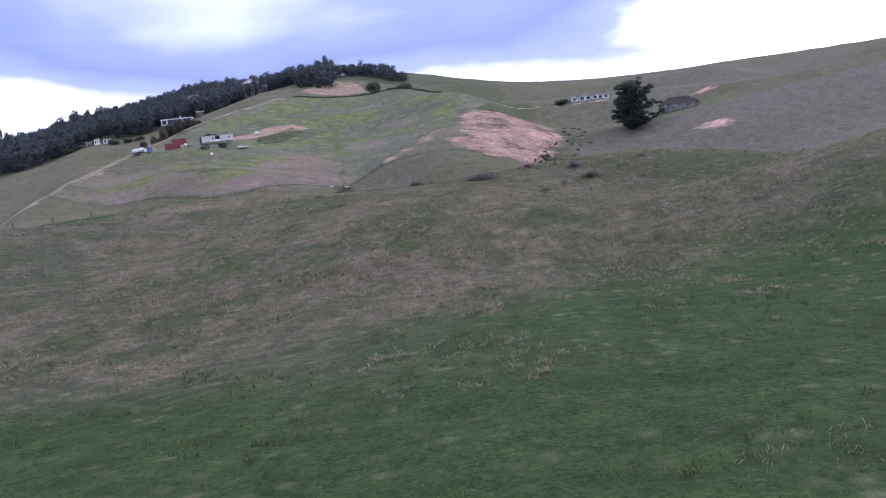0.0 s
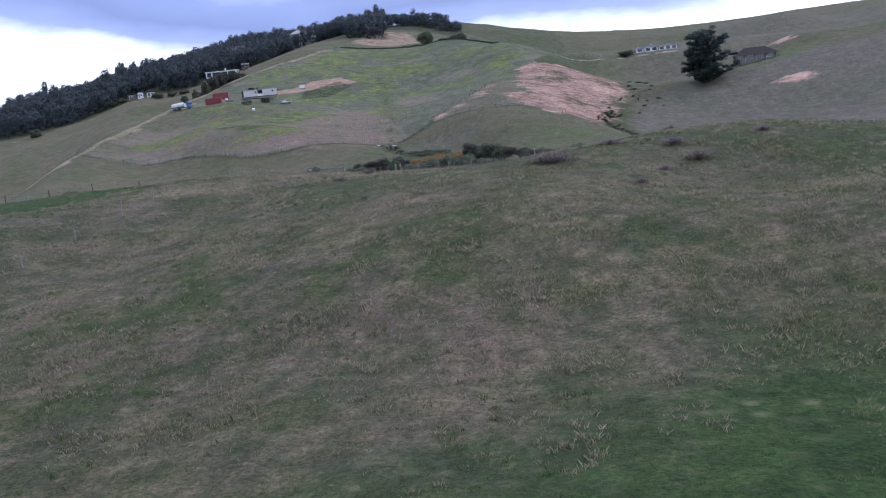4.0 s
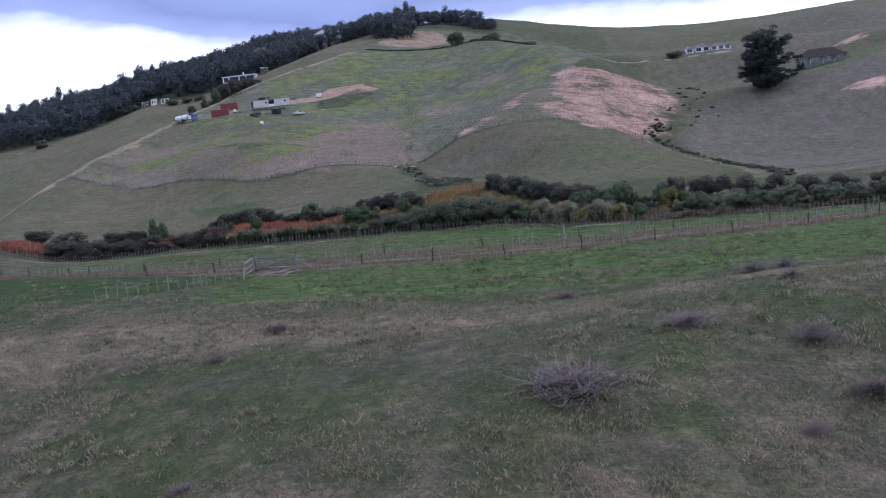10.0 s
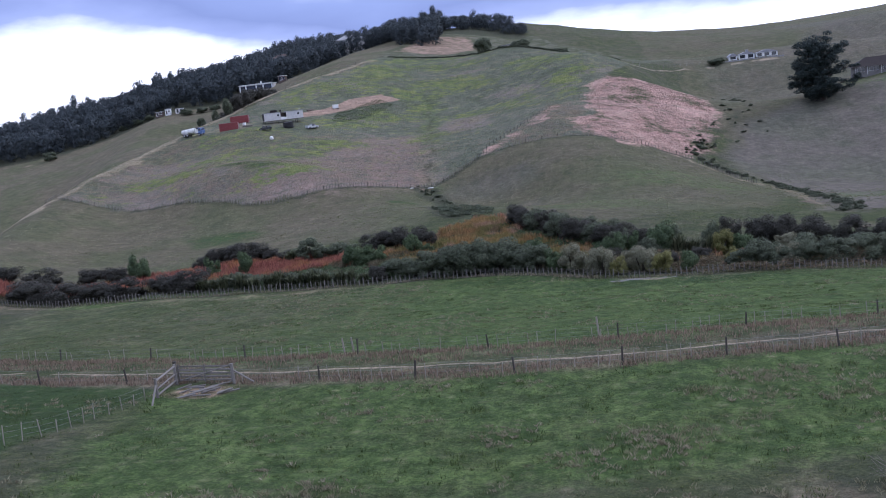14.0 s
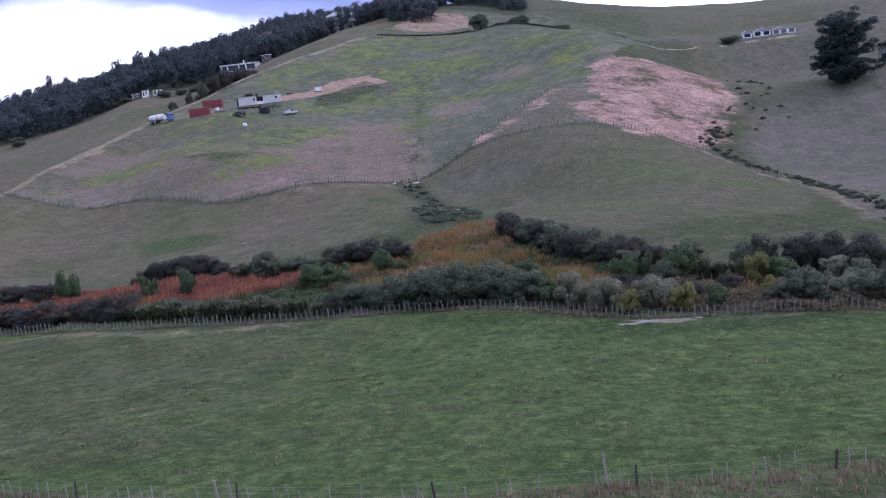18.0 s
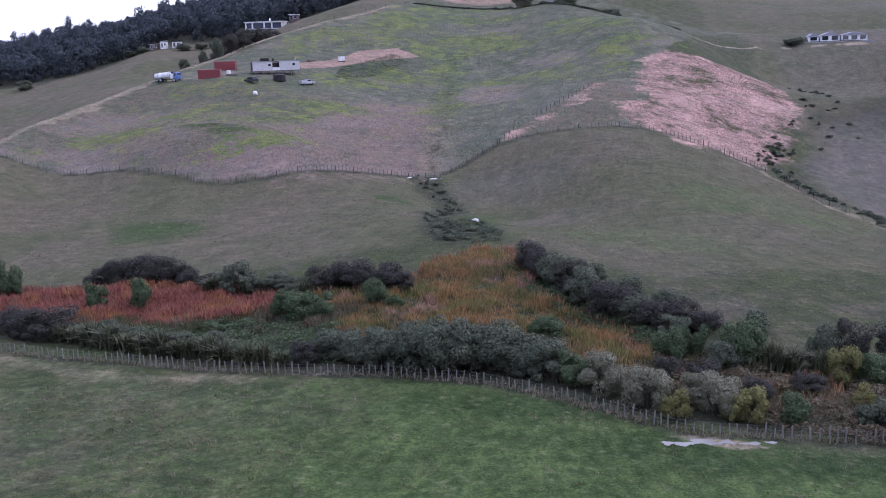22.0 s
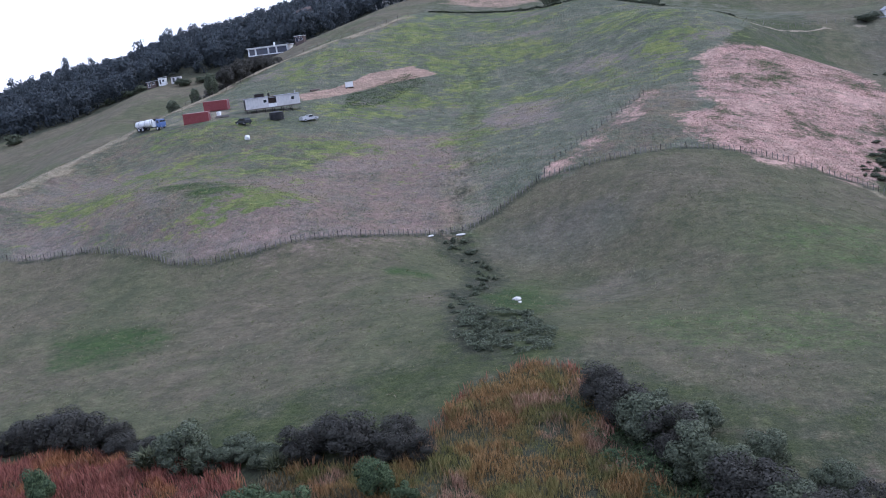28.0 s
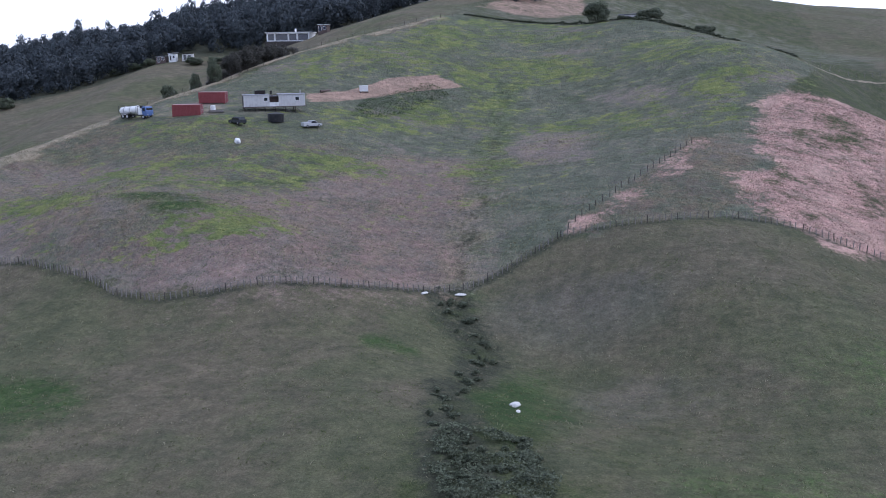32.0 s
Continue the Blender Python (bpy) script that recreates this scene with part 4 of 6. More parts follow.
x, y = scatter(72000, -105, 24, 206, 259)
r, g = inside(x, y, RED_REEDS, 1.6), np.maximum(inside(x, y, GOLD_REEDS, 1.6), inside(x, y, [(18.5, 212), (19.5, 216), (23, 216), (22.6, 211.6)], 1))
stand = 0.75 + 0.5 * lattice(x, y, 2.4, 37)
keep = (np.maximum(r, g) > rng.uniform(0, 1, len(x))) & (rng.uniform(0, 1, len(x)) < stand)
x, y, r, g = x[keep], y[keep], r[keep], g[keep]
blades("marsh_reeds", x, y, 1.15 - 0.3 * g + 0.4 * lattice(x, y, 4, 30) + 0.4 * lattice(x, y, 1.6, 38), 0.05 + 0 * x, 7, 0.24 + 0 * x, np.clip(g - r + 0.25 * lattice(x, y, 5, 31), 0, 1), M_REED, "tall rust-red and gold reeds in the marsh", 0.32, "reeds")
SEDGE = [(-100, 229), (-62, 229.5), (-48, 228.5), (-39, 231), (-34, 238), (-24, 238), (-14, 222), (-5, 218.5), (10, 215.5), (24, 214), (24, 208), (4, 212), (-18, 219.5), (-28, 227), (-40, 225.5), (-62, 225), (-100, 226)]
x, y = scatter(26000, -100, 24, 206, 240)
keep = (inside(x, y, SEDGE, 1.2) > rng.uniform(0, 1, len(x))) & (lattice(x, y, 2.6, 45) > -0.35)
x, y = x[keep], y[keep]
blades("marsh_sedge", x, y, 0.85 + 0.4 * lattice(x, y, 2.2, 46), 0.045 + 0 * x, 8, 0.2 + 0 * x, np.clip(0.45 + 0.5 * lattice(x, y, 3, 47), 0, 1), M_SEDGE, "olive and buff sedge standing between the marsh shrubs", 0.4, "sedge")


def bramble(name, outline, n, top, material, label, gaps=-2.0):
    xs, ys = zip(*outline)
    x, y = scatter(n * 3, min(xs), max(xs), min(ys), max(ys))
    keep = (inside(x, y, outline, 1.0) > rng.uniform(0, 1, len(x))) & (lattice(x, y, 1.9, 39) > gaps)
    x, y = x[keep][:n], y[keep][:n]
    z = height(x, y) + top * np.clip(0.42 + 0.6 * lattice(x, y, 2.6, 33) + 0.4 * lattice(x, y, 1.1, 34), 0.03, 1.2) * rng.uniform(0.35, 1, len(x)) ** 0.5
    c = np.stack([x, y, z], -1)
    v = (c[:, None] + rng.normal(0, 0.11, (len(x), 3, 3)) * (1, 1, 0.6)).reshape(-1, 3)
    me = mesh_of(name, v, np.arange(len(v)).reshape(-1, 3), material)
    return tagged(new(name, me), label, "brambles", kind="stuff")


bramble("brambles", [(-50, 219), (-40, 217.5), (-28, 214.6), (-20, 216), (-16, 221), (-24, 226), (-34, 229), (-48, 226)], 22000, 1.25, M_GREEN, "low dark green bramble thicket behind the fence")
bramble("brambles", [(-24.5, 277), (-18.5, 277), (-13, 269), (-12, 263), (-19, 261), (-23, 268)], 8000, 0.7, M_OLIVE, "dark low brambles at the foot of the stream", -0.1)
bramble("brambles", [(5, 214), (12, 222), (30, 212), (50, 210), (50, 196), (30, 201), (14, 206)], 36000, 1.6, M_BRUSH, "tangled brown undergrowth in the marsh")
bramble("brambles", [(-10, 251), (-6, 246), (-2, 240), (2, 234), (7, 228), (12, 224), (8, 224), (0, 231), (-5.5, 239), (-8, 247)], 15000, 1.0, M_GREEN, "green leafy undergrowth between the reeds and the slanting hedge")
bramble("brambles", [(-76, 398), (-70, 402), (-60, 424), (-66, 428), (-78, 410)], 7000, 0.6, M_GREEN, "dark green weeds on the bank below the dug track")

# ---- shrubs ----


def crown(lobes, n, leaf, seed, droop=0.0):
    """Leaf triangles over the skins of many lobes, with gaps and an uneven outline."""
    r = np.random.default_rng(seed)
    lobes = np.array(lobes, float)
    k = r.integers(0, len(lobes), n)
    d = r.normal(0, 1, (n, 3))
    d /= np.linalg.norm(d, axis=1)[:, None]
    c = lobes[k, :3] + d * lobes[k, 3:6] * r.uniform(0.72, 1.06, n)[:, None]
    c[:, 2] = np.maximum(c[:, 2], 0.03)
    # leaves lie roughly along the skin of their lobe, tips drooping
    s = np.cross(d, r.normal(0, 1, (n, 3)))
    s /= np.linalg.norm(s, axis=1)[:, None] + 1e-9
    q = np.cross(d, s)
    size = leaf * r.uniform(0.9, 2.0, (n, 1))
    lift = 0.55 * leaf * r.normal(0, 1, (n, 3))
    v = np.stack([c - size * s + d * lift[:, :1], c + size * s + d * lift[:, 1:2], c + 1.7 * size * q + d * lift[:, 2:]], 1)
    v[:, 2, 2] -= droop
    # leaves shade with their lobe and with the whole crown
    centre = (lobes[:, :3].min(0) + lobes[:, :3].max(0)) / 2
    out = (c - centre) / (np.ptp(lobes[:, :3], axis=0) / 2 + lobes[:, 3:6].mean(0))
    soft = 0.6 * d + 0.5 * out + (0, 0, 0.1) + r.normal(0, 0.24, (n, 3))
    soft /= np.linalg.norm(soft, axis=1)[:, None] + 1e-9
    return v.reshape(-1, 3), np.repeat(soft, 3, 0)


def shrub_lobes(seed, n=9, flat=1.0):
    r = np.random.default_rng(seed)
    out = []
    for i in range(n):
        a, q = r.uniform(0, 2 * math.pi), 0.38 * math.sqrt(r.random())
        s = r.uniform(0.09, 0.2)
        out.append((q * math.cos(a), q * math.sin(a), r.uniform(0.12, 0.88 - q * q * 2.2), s, s, s * flat))
    return out


def shrub_mesh(name, seed, material, leaves=1500, leaf=0.035, lobes=11):
    v, soft = crown(shrub_lobes(seed, lobes), leaves, leaf, seed)
    return mesh_of(name, v, np.arange(len(v)).reshape(-1, 3), material, None, soft)


def flax_mesh(name, seed, material, n=190):
    r = np.random.default_rng(seed)
    a, k = r.uniform(0, 2 * np.pi, n), r.uniform(0.08, 0.6, n)
    h = r.uniform(0.55, 1.05, n)
    bx, by = r.normal(0, 0.09, n), r.normal(0, 0.09, n)
    w = 0.026
    ux, uy = -np.sin(a) * w, np.cos(a) * w
    tip = np.stack([bx + np.cos(a) * k, by + np.sin(a) * k, h * (1 - 0.35 * k)], -1)
    mid = np.stack([bx + np.cos(a) * k * 0.4, by + np.sin(a) * k * 0.4, h * 0.68], -1)
    u = np.stack([ux, uy, 0 * ux], -1)
    foot = np.stack([bx, by, 0 * bx], -1)
    v = np.stack([foot - u, foot + u, mid + u, mid - u, tip], 1).reshape(-1, 3)
    b = np.arange(n)[:, None] * 5
    return mesh_of(name, v, np.concatenate([b + [0, 1, 2], b + [0, 2, 3], b + [3, 2, 4]]), material)


def stem_mesh():
    bm = bmesh.new()
    for i in range(5):
        a = i * 1.26
        tube(bm, (0.02 * math.cos(a), 0.02 * math.sin(a), -0.08), (0.17 * math.cos(a), 0.17 * math.sin(a), 0.5), 0.028, 0.01, 5)
    me = bpy.data.meshes.new("stem")
    bm.to_mesh(me)
    bm.free()
    me.materials.append(M_BARK)
    return me


STEMS = stem_mesh()
SHRUBS = {}
for kind, material, label, leaves, leaf, lobes in (
        ("dusky", M_DARK, "dusky brown rounded shrub at the marsh edge", 15000, 0.0095, 34),
        ("olive", M_OLIVE, "dark olive-green bushy shrub by the marsh fence", 14000, 0.0115, 30),
        ("green", M_GREEN, "fresh green young tree among the reeds", 10000, 0.0125, 22),
        ("pale", M_PALE, "pale grey-green rounded shrub beside the fence", 14000, 0.0105, 32),
        ("lime", M_LIME, "yellow-green leafy shrub beside the fence", 11000, 0.0115, 26)):
    SHRUBS[kind] = ([shrub_mesh("crown", 40 + 7 * i + len(kind) * 31, material, leaves, leaf, lobes) for i in range(3)], label)
SHRUBS["flax"] = ([flax_mesh("foliage", 90 + i, M_FLAX) for i in range(3)], "spiky grey-green flax clump behind the fence")
SHRUBS["scrub"] = ([shrub_mesh("crown", 140 + i, M_OLIVE, 2600, 0.024, 14) for i in range(3)], "small dark scrub bush on the slope")
count = 0


def shrub(kind, x, y, wide, tall, group="marsh shrubs", label=""):
    """One bush: leaf crown and stems, scaled to its width and height."""
    global count
    count += 1
    meshes, usual = SHRUBS[kind]
    turn = (count * 137.5) % 360
    ob = empty("flax_clump" if kind == "flax" else "shrub", on_land(x, y, 0, turn), label or usual, "flax" if kind == "flax" else "shrub", group)
    if kind == "flax":
        wide, tall = wide * (0.7 + 0.1 * (count % 4)), tall * (0.75 + 0.12 * (count % 3))
    size = Matrix.Diagonal((wide * 1.12, wide * 1.12, tall * 1.12, 1))
    shared(meshes[count % 3].name.split(".")[0], meshes[count % 3], ob, size)
    if kind not in ("flax", "scrub"):
        shared("stem", STEMS, ob, size)
    return ob


def shrubs(kind, rows, **more):
    for x, y, wide, tall in rows:
        shrub(kind, x, y, wide, tall, **more)


shrubs("dusky", [(-63.2, 247.2, 5.0, 3.6), (-59.4, 247.4, 6.0, 4.1), (-55.0, 246.8, 5.2, 3.8), (-52.0, 245.2, 3.8, 2.5), (-49.1, 244.3, 3.4, 2.0), (-32.4, 242.4, 4.6, 3.2), (-28.0, 242.3, 5.6, 3.8), (-23.8, 241.7, 5.0, 3.4), (-21.4, 241.0, 2.8, 2.4), (-61, 249.4, 4.6, 3.4), (-30, 244, 4.4, 3.0), (-66.5, 247, 3.4, 2.2)])
shrubs("dusky", [(-6.5, 249.0, 4.8, 3.8), (-4.6, 246.0, 4.6, 3.6), (-0.6, 240.2, 4.8, 3.9), (4.0, 232.6, 6.0, 4.1), (8.6, 229.7, 4.8, 3.5), (11.5, 230.7, 4.4, 3.2), (13.8, 229.6, 3.6, 2.6)], label="dusky brown shrub in the slanting hedge beside the reeds")
shrubs("olive", [(-2.6, 242.9, 5.2, 4.1), (1.1, 237.0, 5.0, 4.1), (6.6, 231.2, 4.6, 3.4), (2.8, 235.4, 4.4, 3.6), (10.2, 227.2, 3.6, 2.6)], label="dark olive shrub in the slanting hedge beside the reeds")
shrubs("olive", [(6.0, 238.8, 3.3, 2.9), (1.3, 243.8, 3.6, 2.6), (-2.2, 247.4, 3.0, 2.2), (9.6, 233.6, 3.0, 3.2), (11, 236, 2.6, 1.6), (-43.9, 242.2, 5.0, 3.9), (-38.6, 242.3, 4.4, 2.4), (-41.2, 241.4, 3.2, 2.4), (-35.4, 241.6, 3.2, 1.9), (-46.6, 243.8, 3.2, 2.0)])
shrubs("green", [(-76.4, 241.4, 3.6, 5.0), (-59.1, 234.4, 3.0, 4.1), (-52.9, 234.2, 3.0, 4.2), (-32.6, 231.0, 4.2, 3.6), (-29.4, 231.0, 4.2, 3.7), (-31, 229.8, 4.4, 3.2), (-23.7, 235.2, 3.0, 3.6), (-21.0, 233.9, 2.2, 2.0), (-2.6, 224.8, 4.0, 2.8), (9.3, 219.6, 3.2, 4.0), (11.8, 220.9, 2.6, 4.0), (16.0, 220.4, 5.2, 5.1), (-75, 240, 2.6, 3.4)])
shrubs("dusky", [(-57.9, 222.4, 6.4, 3.6), (-64.7, 224.6, 4.6, 2.9), (-61, 222.4, 4.4, 2.9), (-70, 222.8, 7, 3.3), (-75.4, 223.4, 5.6, 3), (-80.5, 224.2, 7, 3.4), (-85.6, 225.6, 5.6, 3.2), (-90, 226.8, 8, 3.5), (-25.6, 215.1, 2.8, 2.4)])
shrubs("flax", [(-53.6, 220.4, 3.8, 2.5), (-51.1, 219.6, 4.6, 2.8), (-48.2, 218.5, 4.0, 2.6), (-45.8, 217.4, 4.0, 2.8), (-43.4, 217.0, 3.8, 2.7), (-41.4, 216.4, 3.9, 2.8), (-39.4, 216.0, 3.4, 2.5), (-37.6, 215.6, 3.4, 2.6), (-35.6, 215.2, 3.8, 2.7), (-33.8, 214.7, 4.2, 3.0), (-31.2, 214.2, 3.0, 2.5), (-29.4, 214.0, 3.2, 2.4), (-27.6, 213.9, 2.8, 2.2), (-55.6, 220.9, 3.4, 2.3), (-47, 241.4, 3.5, 2.3), (-42, 240.6, 3.6, 2.4), (-34, 239.9, 3.2, 2.2), (18.7, 219.0, 3.4, 3.2), (20.6, 219.2, 3.2, 3.2), (-17, 223, 3, 2.0), (23, 218, 3.0, 2.8)])
shrubs("olive", [(-50, 220.6, 3.8, 2.4), (-46.8, 219.6, 3.6, 2.3), (-40, 218.2, 3.4, 2.2), (-36, 217.2, 3.6, 2.3)], label="low dark green bush among the flax")
shrubs("olive", [(-22.6, 217.6, 4.8, 2.9), (-20.2, 215.8, 3.8, 3.0), (-17.7, 215.0, 4.8, 3.9), (-14.4, 214.9, 5.0, 4.6), (-11.4, 214.9, 5.6, 5.2), (-9.3, 216.2, 4.6, 4.4), (-7.1, 215.6, 5.6, 4.8), (-4.3, 214.6, 4.8, 3.6), (-1.8, 213.8, 4.8, 3.6), (-15.8, 217.4, 4.6, 3.8), (-12.8, 217.8, 4.4, 4.2), (-5.6, 217.4, 4.2, 3.4), (-2.4, 216.2, 3.8, 3.0), (-24.4, 219.4, 3.6, 2.2)])
shrubs("green", [(0.9, 212.4, 3.4, 3.3), (18.6, 205.6, 2.8, 2.8), (27.5, 217.2, 3.8, 3.0)], label="dark green rounded bush near the marsh fence")
shrubs("pale", [(3.4, 210.6, 4.4, 4.0), (7.0, 208.0, 3.8, 4.1), (12.4, 207.4, 4.2, 3.6), (31.0, 205.5, 3.6, 2.9), (33.6, 218.8, 3.0, 2.4), (10.8, 209.8, 2.4, 2.7)])
shrubs("lime", [(9.2, 205.4, 2.4, 2.5), (15.0, 206.4, 2.8, 3.1), (24.3, 215.9, 3.2, 3.8), (24.7, 210.6, 2.2, 2.1), (13.6, 206.0, 2.2, 2.2)])
shrubs("olive", [(23.5, 220.9, 3.0, 4.3), (24.8, 206.4, 3.4, 2.3), (27.4, 206.2, 4.4, 3.6), (29.8, 205.4, 3.8, 3.0), (18.9, 230.6, 2.8, 2.4), (33, 206, 4.6, 3.2), (37.0, 204.6, 4.8, 3.4), (41.0, 202.6, 4.4, 3.2), (45, 200.4, 4.8, 3.2), (49, 198.4, 4.4, 3.0), (53, 196, 4.6, 3.4), (58, 193, 5, 3.4), (14.2, 218.4, 3.4, 3.2), (35, 212, 4.2, 3.0), (41, 209, 4.2, 3.0), (47, 205.4, 4.4, 3.0)])
shrubs("dusky", [(26.2, 221.4, 3.8, 4.8), (30.7, 222.0, 5.2, 4.6), (33.6, 222.4, 4.6, 4.4), (8.9, 214.7, 2.8, 2.5), (12.0, 214.6, 3.6, 2.3), (37.6, 220.5, 5.2, 4.2), (42, 217.6, 5.4, 4.2), (46.4, 215, 5, 3.8), (51, 211.6, 5, 3.6), (56, 207, 5, 3.4), (16.2, 210.6, 3.2, 2.2), (21, 213.4, 3.2, 2.0), (28.6, 211.6, 3.6, 2.4), (-86, 241.5, 5.6, 3.4), (-81, 241.5, 5, 3.3), (-95.5, 241, 7.6, 3.4), (-102, 240.5, 5.8, 3.4)])


def scrub_band(name, rows, material, label, kind="scrub"):
    """Low bushes grown together along a line, in one mesh."""
    out, soft = [], []
    for i, (x, y, wide, tall) in enumerate(rows):
        v, q = crown(shrub_lobes(600 + i % 7, 14), 900, 0.034, 600 + i % 7)
        a = 2.4 * i
        co, si = math.cos(a), math.sin(a)
        z = float(height(x, y))
        out.append(np.stack([x + wide * (v[:, 0] * co - v[:, 1] * si), y + wide * (v[:, 0] * si + v[:, 1] * co), z - 0.05 + tall * v[:, 2]], -1))
        soft.append(np.stack([q[:, 0] * co - q[:, 1] * si, q[:, 0] * si + q[:, 1] * co, q[:, 2]], -1))
    v = np.concatenate(out)
    me = mesh_of(name, v, np.arange(len(v)).reshape(-1, 3), material, None, np.concatenate(soft))
    return tagged(new(name, me), label, kind, kind="stuff")


r = random.Random(5)
rows = []
for (x, y), (x2, y2) in zip(CREEK[:-1], CREEK[1:]):
    for j in range(9):
        q = r.random()
        rows.append((x + (x2 - x) * q + r.uniform(-1.7, 1.7), y + (y2 - y) * q + r.uniform(-1.5, 1.5), r.uniform(0.5, 1.9), r.uniform(0.25, 0.85)))
for k in range(22):
    rows.append((-18.5 + r.uniform(-4.5, 4.5), 268.5 + r.uniform(-6, 7), r.uniform(0.8, 2.0), r.uniform(0.35, 0.9)))
scrub_band("stream_scrub", rows, M_OLIVE, "dark low scrub along the little stream")
rows = []
for (x, y), (x2, y2) in zip(GULLY[:-1], GULLY[1:]):
    low = y < 358
    for j in range(int(6 + 1.1 * math.hypot(x2 - x, y2 - y)) if low else 9):
        q, side = r.random(), 1.2 if low else 3.2
        rows.append((x + (x2 - x) * q + r.gauss(0, side), y + (y2 - y) * q + r.gauss(0, side), r.uniform(0.9, 2.6), r.uniform(0.35, 1.1)))
scrub_band("gully_scrub", rows, M_OLIVE, "dark scrub in the eroded gully")
HEDGE = [(-76, 509), (-60, 508), (-43, 505), (-24, 496), (-10, 489), (4, 484), (16, 479), (26, 473)]
rows = []
for i, ((x, y), (x2, y2)) in enumerate(zip(HEDGE[:-1], HEDGE[1:])):
    for j in range(13):
        rows.append((x + (x2 - x) * (j + 0.5) / 13, y + (y2 - y) * (j + r.random()) / 13, r.uniform(1.6, 2.8), r.uniform(0.7, 1.35) * (0.6 if i < 2 else 1)))
scrub_band("ridge_hedge", rows, M_OLIVE, "dark low hedge running along the ridge", "hedge")
shrubs("olive", YARD_BUSHES, group="yard bushes", label="dark bush behind the grassy spur")
shrubs("dusky", BANK_BUSHES, group="garden bushes", label="dark brown bush on the bank below the white house")
shrubs("olive", [(-160, 506, 6, 2.4), (-166, 505, 6, 2.6), (-173, 503, 6, 3), (-222, 464, 6, 3.6), (-200, 508, 6, 2.8), (-195, 510, 5, 2.6), (-207, 506, 5, 2.4)], group="garden bushes", label="low dark bush at the edge of the woods")
shrubs("olive", [(-31, 503, 9, 6.5), (-15, 512, 8, 4.2), (2, 520, 8, 4.5), (64, 478, 6, 2.6), (66, 481, 5, 2.2)], group="ridge bushes", label="round dark bush on the ridge")

# ---- trees ----


def big_pine(x, y):
    """Old spreading pine: leaning trunk, heavy limbs, flat layers of needles with gaps."""
    ob = empty("pine_tree", on_land(x, y, -0.2), "large dark spreading pine standing on the grassy slope", "tree")
    part("trunk", tubes(((0, 0, -0.5), (0.3, 0, 7), 0.8, 0.6), ((0.3, 0, 7), (-0.4, 0.3, 13), 0.6, 0.4), ((-0.4, 0.3, 13), (0.3, 0, 19.5), 0.4, 0.12)), M_BARK, ob)
    rr = np.random.default_rng(77)
    lobes = []
    for i in range(64):
        q = ((i * 11) % 64 + rr.random()) / 64
        z = 1.4 + 17.4 * q
        wide = np.interp(z, (1.4, 3.5, 7, 10, 13, 16, 19), (9.0, 11.5, 12.5, 11.5, 10.5, 9.5, 6.5))
        a = rr.uniform(0, 2 * np.pi)
        reach = wide * rr.uniform(0.4, 1.0)
        tip = Vector((reach * math.cos(a) - 0.25 * max(0, z - 9) + 0.6, reach * math.sin(a), z + rr.uniform(-0.2, 1.2)))
        root = Vector((0.1, 0.1, max(1.0, z - 2.4)))
        elbow = root.lerp(tip, 0.55) + Vector((0, 0, 0.4))
        part("limb", tubes((root, elbow, 0.22, 0.14), (elbow, tip, 0.14, 0.05), sides=6), M_BARK, ob)
        for f in (0.4, 0.62, 0.82, 1.0):
            for _ in range(2):
                c = root.lerp(tip, f) + Vector((rr.normal(0, 0.9), rr.normal(0, 0.9), rr.normal(0.3, 0.55)))
                s = rr.uniform(0.7, 1.6)
                lobes.append((*c, s * 1.15, s * 1.15, s * 0.6))
    v, soft = crown(lobes, 64000, 0.12, 78)
    me = mesh_of("crown", v, np.arange(len(v)).reshape(-1, 3), M_PINE, None, soft)
    new("crown", me).parent = ob


big_pine(84.5, 396)


def tree_template(seed, n):
    rr = np.random.default_rng(seed)
    lobes = []
    for i in range(18):
        a, q = rr.uniform(0, 2 * np.pi), rr.uniform(0, 0.36)
        z = rr.uniform(0.12, 0.84)
        k = 1.0 - max(0, z - 0.55) * 1.3
        s = rr.uniform(0.13, 0.24)
        lobes.append((q * k * math.cos(a), q * k * math.sin(a), z, s, s, s * 0.75))
    return crown(lobes, n, 0.024, seed)


